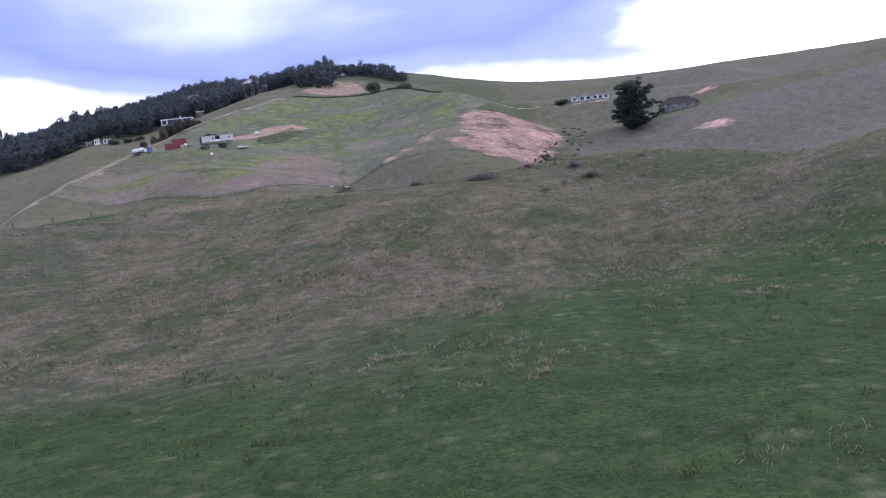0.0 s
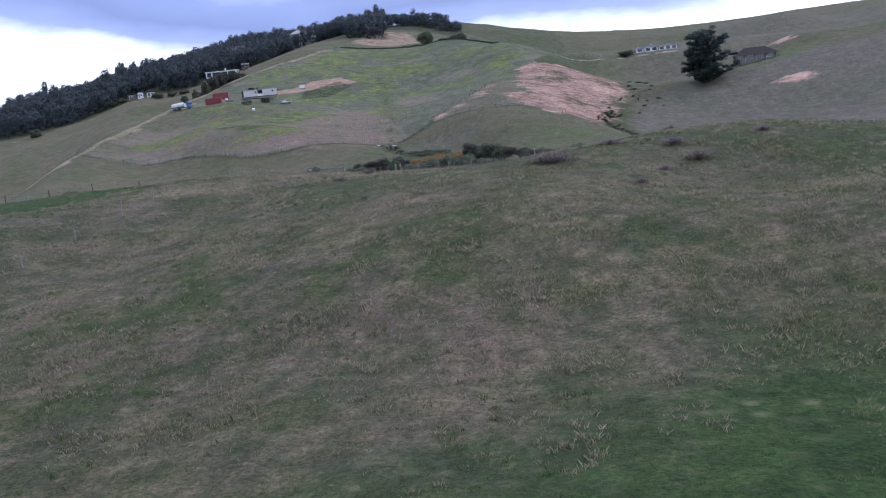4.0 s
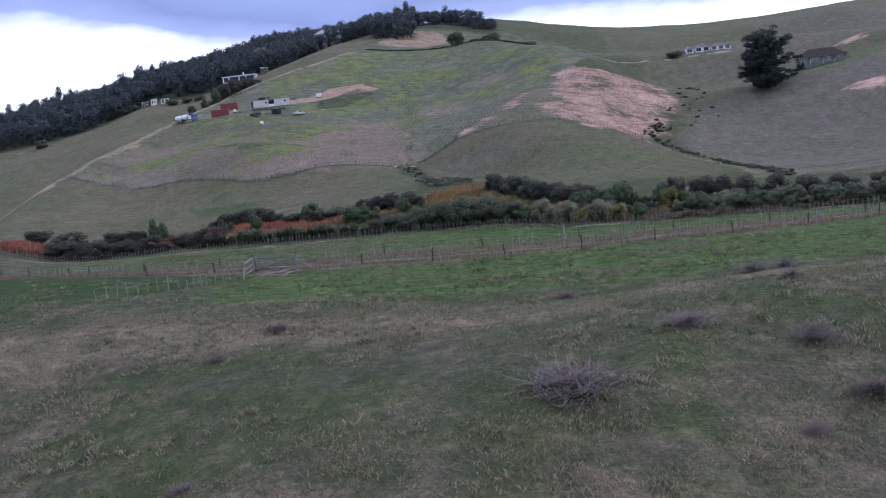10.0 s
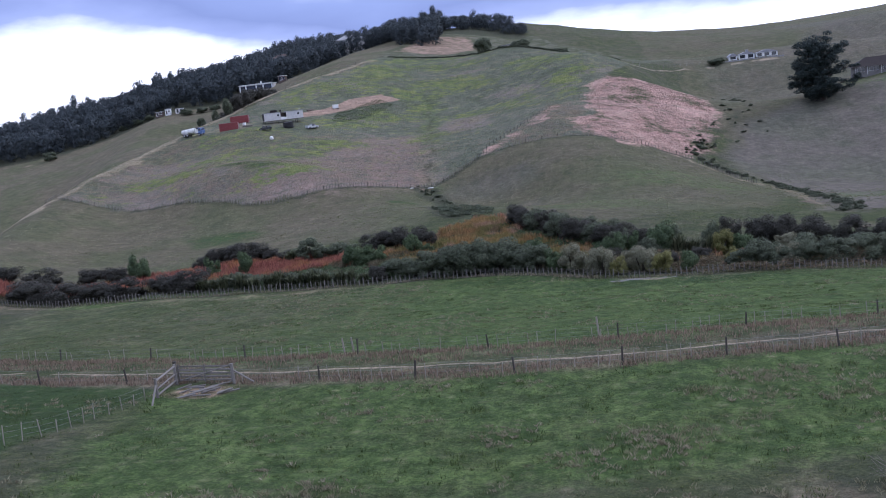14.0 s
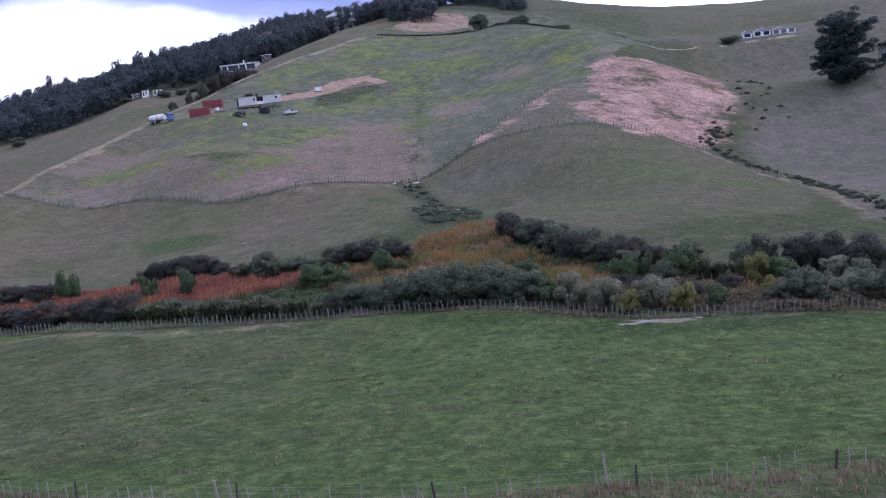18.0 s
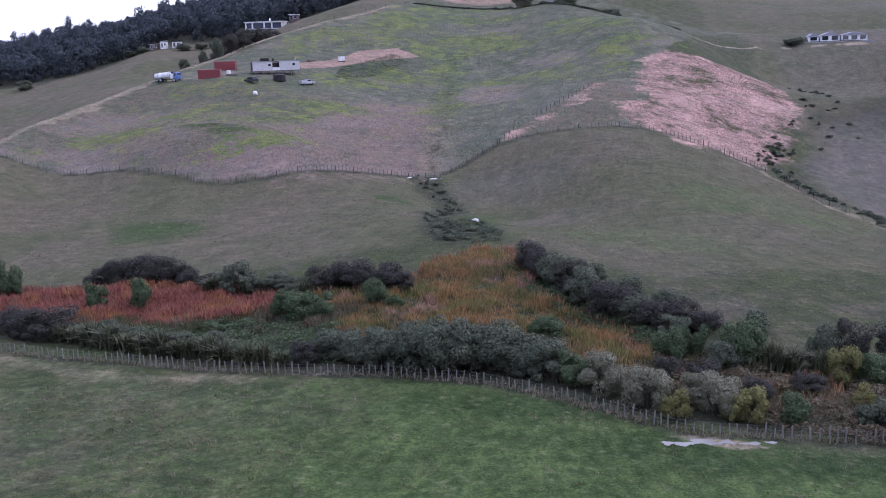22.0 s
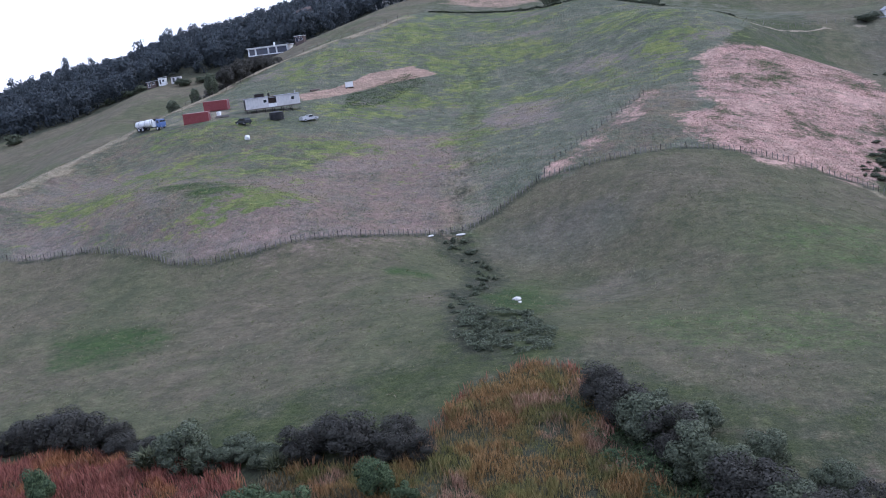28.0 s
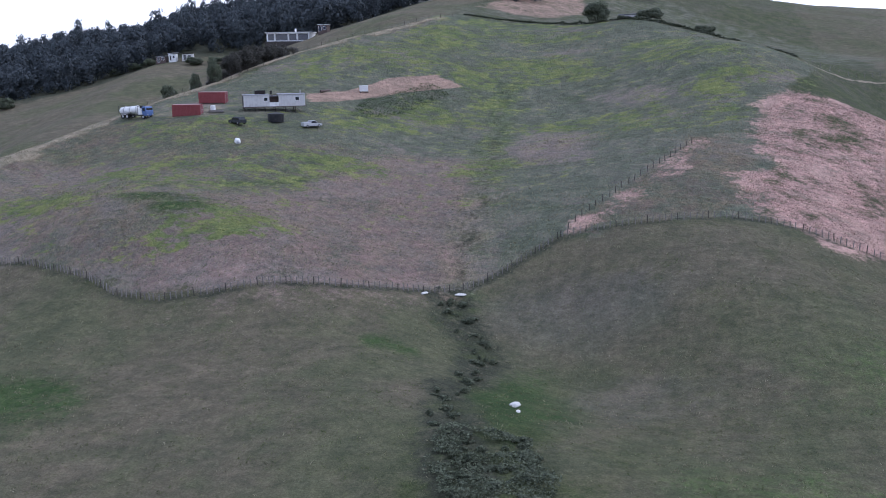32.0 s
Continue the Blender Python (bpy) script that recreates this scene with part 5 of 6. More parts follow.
def woods(name, outline, step, tall, n, seed, label):
    """Woodland too dense to count: crowns of many trees in one mesh."""
    rr = np.random.default_rng(seed)
    xs, ys = zip(*outline)
    gx, gy = np.meshgrid(np.arange(min(xs), max(xs), step), np.arange(min(ys), max(ys), step))
    gx = (gx + rr.uniform(-0.45, 0.45, gx.shape) * step).ravel()
    gy = (gy + rr.uniform(-0.45, 0.45, gy.shape) * step).ravel()
    keep = inside(gx, gy, outline, 0.5) > 0.5
    gx, gy = gx[keep], gy[keep]
    kinds = [tree_template(seed + i, n) for i in range(6)]
    out, soft = [], []
    for x, y, z, u in zip(gx, gy, height(gx, gy), lattice(gx, gy, 22, seed)):
        h = tall * rr.uniform(0.72, 1.08) * (1 + 0.16 * u) * (1.28 if rr.random() < 0.05 else 1)
        w = step * rr.uniform(1.05, 1.75)
        a = rr.uniform(0, 2 * np.pi)
        v, q = kinds[rr.integers(0, 6)]
        co, si = np.cos(a), np.sin(a)
        out.append(np.stack([x + w * (v[:, 0] * co - v[:, 1] * si), y + w * (v[:, 0] * si + v[:, 1] * co), z - 0.4 + h * v[:, 2]], -1))
        soft.append(np.stack([q[:, 0] * co - q[:, 1] * si, q[:, 0] * si + q[:, 1] * co, q[:, 2]], -1))
    v = np.concatenate(out)
    me = mesh_of(name, v, np.arange(len(v)).reshape(-1, 3), M_HAZY_FOREST, None, np.concatenate(soft))
    return tagged(new(name, me), label, "woodland", kind="stuff")


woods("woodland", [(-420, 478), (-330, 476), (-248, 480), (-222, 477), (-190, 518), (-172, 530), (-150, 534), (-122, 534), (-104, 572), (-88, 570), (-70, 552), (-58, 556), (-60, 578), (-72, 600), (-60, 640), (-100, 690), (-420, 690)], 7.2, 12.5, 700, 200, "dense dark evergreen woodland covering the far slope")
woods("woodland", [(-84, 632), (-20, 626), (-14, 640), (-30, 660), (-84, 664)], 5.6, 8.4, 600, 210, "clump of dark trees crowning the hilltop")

# ---- fences ----


def post_mesh(name, w, h, material, taper=0.9):
    bm = bmesh.new()
    tube(bm, (0, 0, -0.25), (0, 0, h - 0.03), w / 2, w / 2 * taper, 7)
    tube(bm, (0, 0, h - 0.03), (0, 0, h), w / 2 * taper, w / 2 * taper * 0.6, 7)
    me = bpy.data.meshes.new(name)
    bm.to_mesh(me)
    bm.free()
    me.materials.append(material)
    return me


POST_PALE = [post_mesh("post", 0.13, h, M_POST) for h in (1.15, 1.25, 1.05)]
POST_DARK = [post_mesh("post", 0.14, h, M_DARKPOST) for h in (1.1, 1.2, 1.05)]
BATTEN_THIN = [post_mesh("batten", 0.058, h, M_BATTEN, 1.0) for h in (0.9, 1.05, 0.95, 0.75)]
POST_MARSH = [post_mesh("post", w, h, M_POST) for w, h in ((0.12, 1.05), (0.15, 1.2), (0.11, 0.85), (0.13, 1.1))]
BATTEN = [post_mesh("batten", 0.13, h, M_POST, 1.0) for h in (1.0, 1.1, 1.05)]


def along(pts, step, jitter=0.12, seed=1):
    """Places along a line of points, one every step metres."""
    rr = random.Random(seed)
    out, left = [], 0.0
    for (ax, ay), (bx, by) in zip(pts[:-1], pts[1:]):
        n = math.hypot(bx - ax, by - ay)
        while left < n:
            q = left / n
            out.append((ax + (bx - ax) * q, ay + (by - ay) * q))
            left += step * (1 + rr.uniform(-jitter, jitter))
        left -= n
    return out


def fence(pts, step, posts, label, every=1, battens=None, wires=(0.35, 0.65, 0.95), seed=1, gaps=0.0, name="fence"):
    """Post-and-wire fence: each post its own part, wires strung from post to post."""
    rr = random.Random(seed)
    ob = empty(name, on_land(*pts[0]), label, "fence")
    back = ob.matrix_world.inverted()
    spots = along(pts, step, seed=seed)
    for i, (x, y) in enumerate(spots):
        main = i % every == 0
        if not main and rr.random() < gaps:
            continue
        meshes = posts if main or not battens else battens
        m = on_land(x, y) @ pose(0, 0, 0, rr.uniform(-5, 5), rr.uniform(-5, 5), rr.uniform(0, 360))
        shared(meshes[0].name.split(".")[0], rr.choice(meshes), ob, back @ m)
    for h in wires:
        bm = bmesh.new()
        line = [Vector((x, y, float(height(x, y)) + h)) for x, y in spots[::max(1, every // 2)]]
        for a, b in zip(line[:-1], line[1:]):
            tube(bm, a, b, 0.0045, None, 4)
        w = part("wire", bm, M_WIRE, ob)
        w.matrix_parent_inverse = back
    return ob


fence(TRACK_FENCE[0], 1.7, POST_DARK, "dark post and wire fence along the farm track", 4, BATTEN_THIN, seed=2, gaps=0.3)
fence(TRACK_FENCE[1], 0.72, POST_DARK, "dark post and wire fence with pale battens along the track", 9, BATTEN_THIN, seed=3, gaps=0.42)
fence(FIELD_FENCE, 0.7, POST_DARK, "leaning pale batten fence beyond the track", 14, BATTEN_THIN, seed=4, gaps=0.48)
fence(SIDE_FENCE, 1.15, BATTEN_THIN, "pale netting fence posts running to the gate", 1, None, seed=5, name="netting_fence")
fence(MARSH_FENCE, 0.66, POST_MARSH, "closely set pale fence posts in front of the marsh", 1, None, seed=6)
fence(HILL_FENCE_WEST, 0.8, POST_DARK, "weathered batten fence across the hill below the bracken", 5, BATTEN, seed=7)
fence(HILL_FENCE_EAST, 0.9, POST_DARK, "weathered batten fence below the dead pink grass", 5, BATTEN, seed=8)
fence(HILL_FENCE_UP, 2.2, POST_DARK, "old fence climbing beside the dead grass", 1, None, seed=9)
fence(RIDGE_FENCE, 5.5, POST_DARK, "thin fence along the grassy spur", 1, None, seed=10)
fence([(-31, 72), (-30.2, 79), (-30, 85), (-29.4, 93), (-29, 104)], 7.0, POST_PALE, "few pale posts of an old fence in the pasture", 1, None, (), seed=12)
fence([(28, 456), (50, 474), (66, 482)], 3.2, POST_PALE, "white posts beside the driveway on the ridge", 1, None, (0.9,), seed=13)


def tall_post(x, y, h):
    ob = part("strainer_post", tubes(((0, 0, -0.4), (0, 0, h), 0.075, 0.065), ((0, 0, h), (0, 0, h + 0.03), 0.065, 0.03)), M_BATTEN)
    ob.matrix_world = on_land(x, y) @ pose(0, 0, 0, 2, -3, 0)
    tagged(ob, "tall pale strainer post beside the track", "post", "strainer posts")


tall_post(5.4, 149.3, 1.65)
tall_post(-13.6, 148.2, 1.3)
tall_post(-12.9, 148.2, 1.3)


def field_gate(x, y, turn):
    """Grey timber gate with five rails, stiles and a brace."""
    ob = empty("field_gate", on_land(x, y, 0.05, turn) @ pose(0, 0, 0, 0, 1.5, 0), "grey five-rail timber farm gate, closed, beside the track", "gate")
    for k in range(5):
        part("rail", boxes(((0, -0.03, 0.12 + 0.24 * k), (4.1, 0.03, 0.22 + 0.24 * k))), M_POST, ob)
    for q in (0.0, 2.0, 4.0):
        part("stile", boxes(((q, -0.06, 0.05), (q + 0.11, 0.0, 1.28))), M_POST, ob)
    part("brace", tubes(((0.1, -0.07, 0.1), (4.0, -0.07, 1.2), 0.05, 0.05)), M_POST, ob)
    part("gate_post", tubes(((-0.2, 0, -0.4), (-0.2, 0, 1.5), 0.13, 0.12)), M_DARKPOST, ob)


field_gate(-23.6, 141.0, -6)


def rail_pen(a, b):
    """Two long pale rails between leaning posts beside the gate, with a strut."""
    za, zb = float(height(*a)), float(height(*b))
    ob = empty("rail_fence", on_land(*a), "short pale rail fence with a leaning strut beside the gate", "fence")
    back = ob.matrix_world.inverted()
    rows = [("post", (*a, za - 0.3), (*a, za + 1.35), 0.1), ("post", (*b, zb - 0.3), (*b, zb + 1.4), 0.11),
            ("rail", (*a, za + 1.15), (*b, zb + 1.25), 0.07), ("rail", (*a, za + 0.6), (*b, zb + 0.7), 0.06), ("rail", (*a, za + 0.2), (*b, zb + 0.25), 0.07),
            ("strut", (a[0] + 0.5, a[1] - 2.0, za), (*a, za + 0.9), 0.07)]
    for name, p, q, w in rows:
        part(name, tubes((p, q, w, w)), M_POST, ob).matrix_parent_inverse = back


rail_pen((-23.3, 137.0), (-23.7, 140.8))
stay = part("gate_strut", tubes(((0, 0, 1.0), (1.4, 0, 0.05), 0.07, 0.07), ((0, 0, -0.3), (0, 0, 1.45), 0.12, 0.11)), M_POST)
stay.matrix_world = on_land(-19.4, 140.4)
tagged(stay, "grey gate post with a slanting strut", "post")
logs = empty("timber_pile", on_land(-20.6, 138.3, 0.0, 10), "loose pale broken timber scattered on bare earth by the gate", "timber")
rr = random.Random(8)
for k in range(16):
    x, y, a, n = rr.uniform(-1.9, 1.9), rr.uniform(-1.2, 1.2), rr.uniform(-0.5, 0.5), rr.uniform(0.4, 1.1)
    part("rail", tubes(((x - n * math.cos(a), y - n * math.sin(a), 0.06), (x + n * math.cos(a), y + n * math.sin(a), 0.1 + rr.uniform(0, 0.25)), 0.07, 0.05)), M_POST, logs)

# ---- brushwood in the near pasture ----


def twig_mesh(seed, n=430):
    """A low tangle of thin bent twigs."""
    rr = np.random.default_rng(seed)
    out = []
    for i in range(n):
        a = rr.uniform(0, 2 * np.pi)
        q = 0.4 * rr.uniform(0, 1) ** 0.7 * (0.75 + 0.3 * np.sin(2 * a + seed) + 0.25 * np.sin(5 * a))
        p = np.array([q * np.cos(a), q * np.sin(a) * (0.7 + 0.3 * np.sin(2 * a + seed)), rr.uniform(0, 0.3) * (1 - q)])
        d = rr.normal(0, 1, 3) * (0.8, 0.8, 0.5) + (0.3 * np.cos(a), 0.3 * np.sin(a), 0.9)
        for k in range(4):
            e = p + d * rr.uniform(0.025, 0.085)
            e[2] = max(e[2], 0.02)
            s = np.cross(d, [0.3, 0.2, 1])
            s = s / np.linalg.norm(s) * (0.0070 - 0.0012 * k)
            out += [p - s, p + s, e + s * 0.6, p - s, e + s * 0.6, e - s * 0.6]
            p, d = e, d + rr.normal(0, 0.5, 3) * (1, 1, 0.5)
    v = np.array(out)
    return mesh_of("twigs", v, np.arange(len(v)).reshape(-1, 3), M_TWIG)


TWIGS = [twig_mesh(300 + i) for i in range(3)]
for i, (x, y, wide, tall) in enumerate(((4.2, 90.9, 4.6, 1.5), (-11.4, 106.6, 2.2, 0.9), (16.5, 117, 2.4, 1.2), (13.9, 94.6, 2.2, 1.1), (9.4, 97.2, 2.4, 1.0), (14.8, 90.5, 2.2, 1.1), (9.5, 82.8, 1.5, 0.7), (4.6, 113, 1.6, 0.9), (18.5, 117.5, 1.8, 1.0), (21, 96, 1.6, 0.8), (-9, 86, 1.2, 0.5), (15.2, 103, 1.6, 0.8), (-13, 101, 1.4, 0.6), (12, 88, 1.2, 0.6))):
    ob = new("dead_bush", TWIGS[i % 3])
    ob.matrix_world = on_land(x, y, -0.03, 70 * i) @ Matrix.Diagonal((wide, wide, tall * 1.05, 1))
    tagged(ob, "bare grey-brown dead bush in the pasture" if i else "wide sprawl of bare grey brushwood in the pasture", "dead bush", "dead bushes")


def stone(x, y, wide, tall, seed, label, name="stone", material=M_STONE):
    bm = bmesh.new()
    bmesh.ops.create_icosphere(bm, subdivisions=3, radius=0.5)
    for v in bm.verts:
        k = 1 + 0.3 * noise.noise(v.co * 3 + Vector((seed, 0, 0)))
        v.co = Vector((v.co.x * wide * k, v.co.y * wide * 0.7 * k, v.co.z * tall * k))
    ob = part(name, bm, material, None, label, True)
    ob.matrix_world = on_land(x, y, tall * 0.25, seed * 50)
    return tagged(ob, label, name)


stone(-19.5, 288.4, 1.3, 0.6, 1, "white limestone lump in the green hollow")
stone(-18.8, 286.4, 0.7, 0.2, 2, "small pale stone beside the white lump")
stone(-88.2, 364.8, 1.5, 1.2, 3, "white filled bag lying on the slope", "bag", M_WHITE)
stone(-33.0, 321.0, 1.6, 0.3, 4, "pale rubble at the stream crossing")
stone(-37.6, 318.6, 1.3, 0.3, 5, "pale rubble beside the fence end")
for k, (x, y, w) in enumerate(((9.4, 199.6, 0.9), (10.4, 200.5, 1.0), (11.4, 200.1, 0.7), (10.0, 200.1, 0.5), (12.6, 200.7, 0.45), (14.4, 200.6, 0.7), (15.8, 201.2, 0.5), (8.2, 199.5, 0.4))):
    bm = bmesh.new()
    bmesh.ops.create_circle(bm, cap_ends=True, segments=28, radius=1)
    for v in bm.verts:
        a = math.atan2(v.co.y, v.co.x)
        q = 1 + 0.25 * math.sin(3 * a + k) + 0.12 * math.sin(7 * a)
        v.co = Vector((v.co.x * w * q * 1.1, v.co.y * 0.38 * q, 0))
    ob = part("puddle", bm, M_WATER)
    ob.matrix_world = on_land(x, y, 0.05, 8)
    tagged(ob, "muddy puddle on the marsh-side track", "puddle", kind="structure")

# ---- yard: containers, cabins, vehicles ----


def container(x, y, turn, label):
    """Twenty-foot steel container with corrugated sides, corner posts and door bars."""
    L, W, H = 6.06, 2.44, 2.59
    ob = empty("shipping_container", on_land(x, y, 0.05, turn), label, "container", "red containers")
    bm = boxes(((0.03, 0.03, 0.1), (L - 0.03, W - 0.03, H - 0.05)))
    for k in range(20):
        q = 0.2 + k * 0.283
        box(bm, (q, -0.015, 0.2), (q + 0.15, 0.03, H - 0.15))
        box(bm, (q, W - 0.03, 0.2), (q + 0.15, W + 0.015, H - 0.15))
    for k in range(7):
        q = 0.2 + k * 0.3
        box(bm, (-0.015, q, 0.2), (0.03, q + 0.16, H - 0.15))
    part("body", bm, M_RED, ob)
    for px in (0, L - 0.14):
        for py in (0, W - 0.14):
            part("corner_post", boxes(((px - 0.02, py - 0.02, 0), (px + 0.16, py + 0.16, H))), M_RED, ob)
    part("roof", boxes(((0, 0, H - 0.05), (L, W, H + 0.02)), bevel=0.01), plain("faded_roof", (0.42, 0.26, 0.25), 0.7), ob, "sun-bleached pale roof")
    for k in (0, 1):
        d = part("door", boxes(((L, 0.12 + 1.12 * k, 0.15), (L + 0.04, 1.2 + 1.12 * k, H - 0.12))), M_RED, ob)
        for q in (0.35, 0.8):
            part("lock_bar", tubes(((L + 0.07, 0.12 + 1.12 * k + q, 0.15), (L + 0.07, 0.12 + 1.12 * k + q, H - 0.15), 0.025, 0.025)), M_STEEL, d)


container(-109.9, 378.2, 11, "faded red steel shipping container at the yard edge")
container(-110.6, 391.2, 8, "darker red steel shipping container behind the other")


def cabins(x, y, turn):
    """Two site cabins end to end on timber piles, with a covered gap and deck between."""
    base = on_land(x, y, 0.0, turn)
    top = base.translation.z + 1.0
    base = pose(x, y, top, 0, 0, turn)
    ob = empty("site_cabins", base, "two off-white portable cabins on piles joined by a covered porch", "cabin")
    H, W = 2.5, 3.0
    for k, (a, b) in enumerate(((0, 5.6), (7.6, 13.4))):
        body = part("cabin_body", boxes(((a, 0, 0), (b, W, H)), bevel=0.03), M_CREAM, ob)
        part("cabin_roof", boxes(((a - 0.12, -0.12, H), (b + 0.12, W + 0.12, H + 0.14)), bevel=0.02), M_GREYROOF, ob)
        for q in np.arange(a + 0.6, b - 0.2, 0.61):
            part("panel_seam", boxes(((q, -0.02, 0.05), (q + 0.03, 0.0, H - 0.05))), M_STEEL, body)
        for q in ((a + 4.3,) if k == 0 else (a + 3.6,)):
            w = part("window", boxes(((q, -0.05, 1.15), (q + 0.95, 0.02, 2.0))), M_WHITE, body)
            part("pane", boxes(((q + 0.08, -0.056, 1.23), (q + 0.87, -0.052, 1.92))), M_GLASS, w)
        w = part("end_panel", boxes(((a - 0.05, 0.2, 0.1), (a - 0.003, W - 0.2, H - 0.1))), M_BLACK, body, "dark end wall")
    part("porch_back", boxes(((5.6, 1.4, 0), (7.6, 1.55, H))), M_BROWN, ob, "dark brown boarded porch")
    part("porch_roof", boxes(((5.72, 0.1, H - 0.3), (7.48, W, H - 0.2))), M_GREYROOF, ob)
    part("porch_front", boxes(((5.6, -0.04, -0.1), (7.6, 0.02, 0.9))), M_WHITE, ob, "white porch front panel")
    part("deck", boxes(((-0.2, -0.1, -0.16), (13.6, W + 0.1, -0.003))), M_BROWN, ob)
    for px in np.arange(0.2, 13.4, 2.2):
        for py in (0.15, W - 0.15):
            part("pile", tubes(((px, py, -3.2), (px, py, -0.16), 0.1, 0.1)), M_DARKPOST, ob)
        part("brace", tubes(((px, 0.15, -0.2), (px + 1.1, 0.15, -1.3), 0.05, 0.05)), M_POST, ob)
    for q, w, h in ((2.6, 2.4, 0.9), (5.9, 0.5, 0.8)):
        rack = part("roof_rack", boxes(((q, 1.8, H + 0.14), (q + w, 1.95, H + 0.2)), ((q, 1.8, H + h), (q + w, 1.95, H + h + 0.06)), ((q, 1.8, H + 0.14), (q + 0.08, 1.95, H + h)), ((q + w - 0.08, 1.8, H + 0.14), (q + w, 1.95, H + h))), M_BLACK, ob)
        part("rack_panel", boxes(((q + 0.1, 1.85, H + 0.2), (q + w - 0.1, 1.88, H + h))), M_DARKROOF, rack)
    part("flue", tubes(((12.6, 1.5, H), (12.6, 1.5, H + 0.9), 0.08, 0.08)), M_STEEL, ob)


cabins(-96.4, 385.0, 31)


def water_tank(x, y, r, h, material, label):
    ob = empty("water_tank", on_land(x, y, -0.1), label, "tank")
    part("barrel", tubes(((0, 0, 0), (0, 0, h), r, r), sides=28), material, ob, smooth=False)
    part("lid", tubes(((0, 0, h), (0, 0, h + 0.25), r * 0.98, r * 0.3), sides=28), material, ob)
    for q in (0.3, 0.6, 0.9):
        part("rib", tubes(((0, 0, h * q), (0, 0, h * q + 0.06), r + 0.03, r + 0.03), sides=28), material, ob)
    part("outlet", tubes(((r - 0.05, 0, 0.2), (r + 0.25, 0, 0.2), 0.05, 0.05)), M_STEEL, ob)


water_tank(-87.4, 381.5, 1.7, 1.7, M_BLACK, "black plastic water tank below the cabins")
crate = empty("white_bin", on_land(-79.6, 416.4, 0.0, 25), "white box bin standing on the dug earth track", "bin")
part("bin_body", boxes(((-1.0, -0.7, 0.1), (1.0, 0.7, 1.4)), bevel=0.04), M_WHITE, crate)
part("bin_lid", boxes(((-1.05, -0.75, 1.4), (1.05, 0.75, 1.52)), bevel=0.03), M_WHITE, crate)
for q in (-1.0, 0.8):
    part("skid", boxes(((q, -0.8, -0.2), (q + 0.2, 0.8, 0.1))), M_DARKPOST, crate)


def wheel(ob, x, y, r, w=0.25):
    t = part("tyre", tubes(((x, y - w / 2, r), (x, y + w / 2, r), r, r), sides=20), M_RUBBER, ob)
    part("rim", tubes(((x, y - w / 2 - 0.01, r), (x, y + w / 2 + 0.01, r), r * 0.55, r * 0.55), sides=14), M_STEEL, t)


def prism(rows, y0, y1):
    """A side outline drawn out across the width."""
    bm = bmesh.new()
    a = [bm.verts.new((px, y0, pz)) for px, pz in rows]
    b = [bm.verts.new((px, y1, pz)) for px, pz in rows]
    bm.faces.new(a)
    bm.faces.new(b[::-1])
    for i in range(len(rows)):
        j = (i + 1) % len(rows)
        bm.faces.new((a[j], a[i], b[i], b[j]))
    bmesh.ops.recalc_face_normals(bm, faces=bm.faces)
    bmesh.ops.bevel(bm, geom=list(bm.edges), offset=0.03, segments=2, affect="EDGES")
    return bm


def tank_truck(x, y, turn):
    ob = empty("tank_truck", on_land(x, y, 0.0, turn), "white tank truck with a blue cab parked on the spur", "truck")
    part("chassis", boxes(((-4.2, -0.45, 0.65), (3.6, 0.45, 0.9))), M_BLACK, ob)
    barrel = part("tank", tubes(((-4.1, 0, 1.65), (0.6, 0, 1.95), 0.72, 0.88), ((-4.5, 0, 1.63), (-4.1, 0, 1.65), 0.4, 0.72), ((0.6, 0, 1.95), (0.95, 0, 1.97), 0.88, 0.4), sides=22), M_WHITE, ob)
    for q in (-3.0, -1.2, 0.4):
        part("hoop", tubes(((q, 0, 1.72 + 0.06 * (q + 3)), (q + 0.08, 0, 1.72 + 0.06 * (q + 3)), 0.92, 0.92), sides=22), M_STEEL, barrel)
    for q in (-4.2, 1.15):
        part("rack_post", tubes(((q, -0.95, 0.9), (q, -0.95, 2.7), 0.05, 0.05), ((q, 0.95, 0.9), (q, 0.95, 2.7), 0.05, 0.05), ((q, -0.95, 2.7), (q, 0.95, 2.7), 0.05, 0.05)), M_BLACK, ob)
    part("mudguard", boxes(((-3.7, -1.15, 1.02), (-1.2, -0.75, 1.1)), ((-3.7, 0.75, 1.02), (-1.2, 1.15, 1.1))), M_BLACK, ob)
    part("hose_locker", boxes(((-3.4, -1.1, 0.8), (-1.6, -0.7, 1.3))), M_STEEL, ob)
    cab = part("cab", prism([(2.5, 0.7), (3.7, 0.7), (3.75, 1.7), (3.45, 2.6), (2.5, 2.65)], -1.1, 1.1), M_BLUE, ob)
    part("pump_locker", boxes(((1.25, -1.05, 0.95), (2.35, 1.05, 2.25)), bevel=0.03), M_WHITE, ob)
    part("hose_reel", tubes(((1.8, -0.6, 2.55), (1.8, 0.6, 2.55), 0.32, 0.32), sides=16), M_BLACK, ob)
    part("windscreen", boxes(((3.6, -0.95, 1.7), (3.68, 0.95, 2.35))), M_GLASS, cab)
    for s in (-1, 1):
        part("side_window", boxes(((2.7, 1.1 * s - 0.02, 1.7), (3.35, 1.1 * s + 0.02, 2.4))), M_GLASS, cab)
        part("headlight", boxes(((3.72, 0.75 * s - 0.15, 0.85), (3.78, 0.75 * s + 0.15, 1.05))), M_STEEL, cab)
        for q in (-3.0, -1.8, 2.7):
            wheel(ob, q, 0.95 * s, 0.5, 0.3)


tank_truck(-119.8, 380.2, -10)


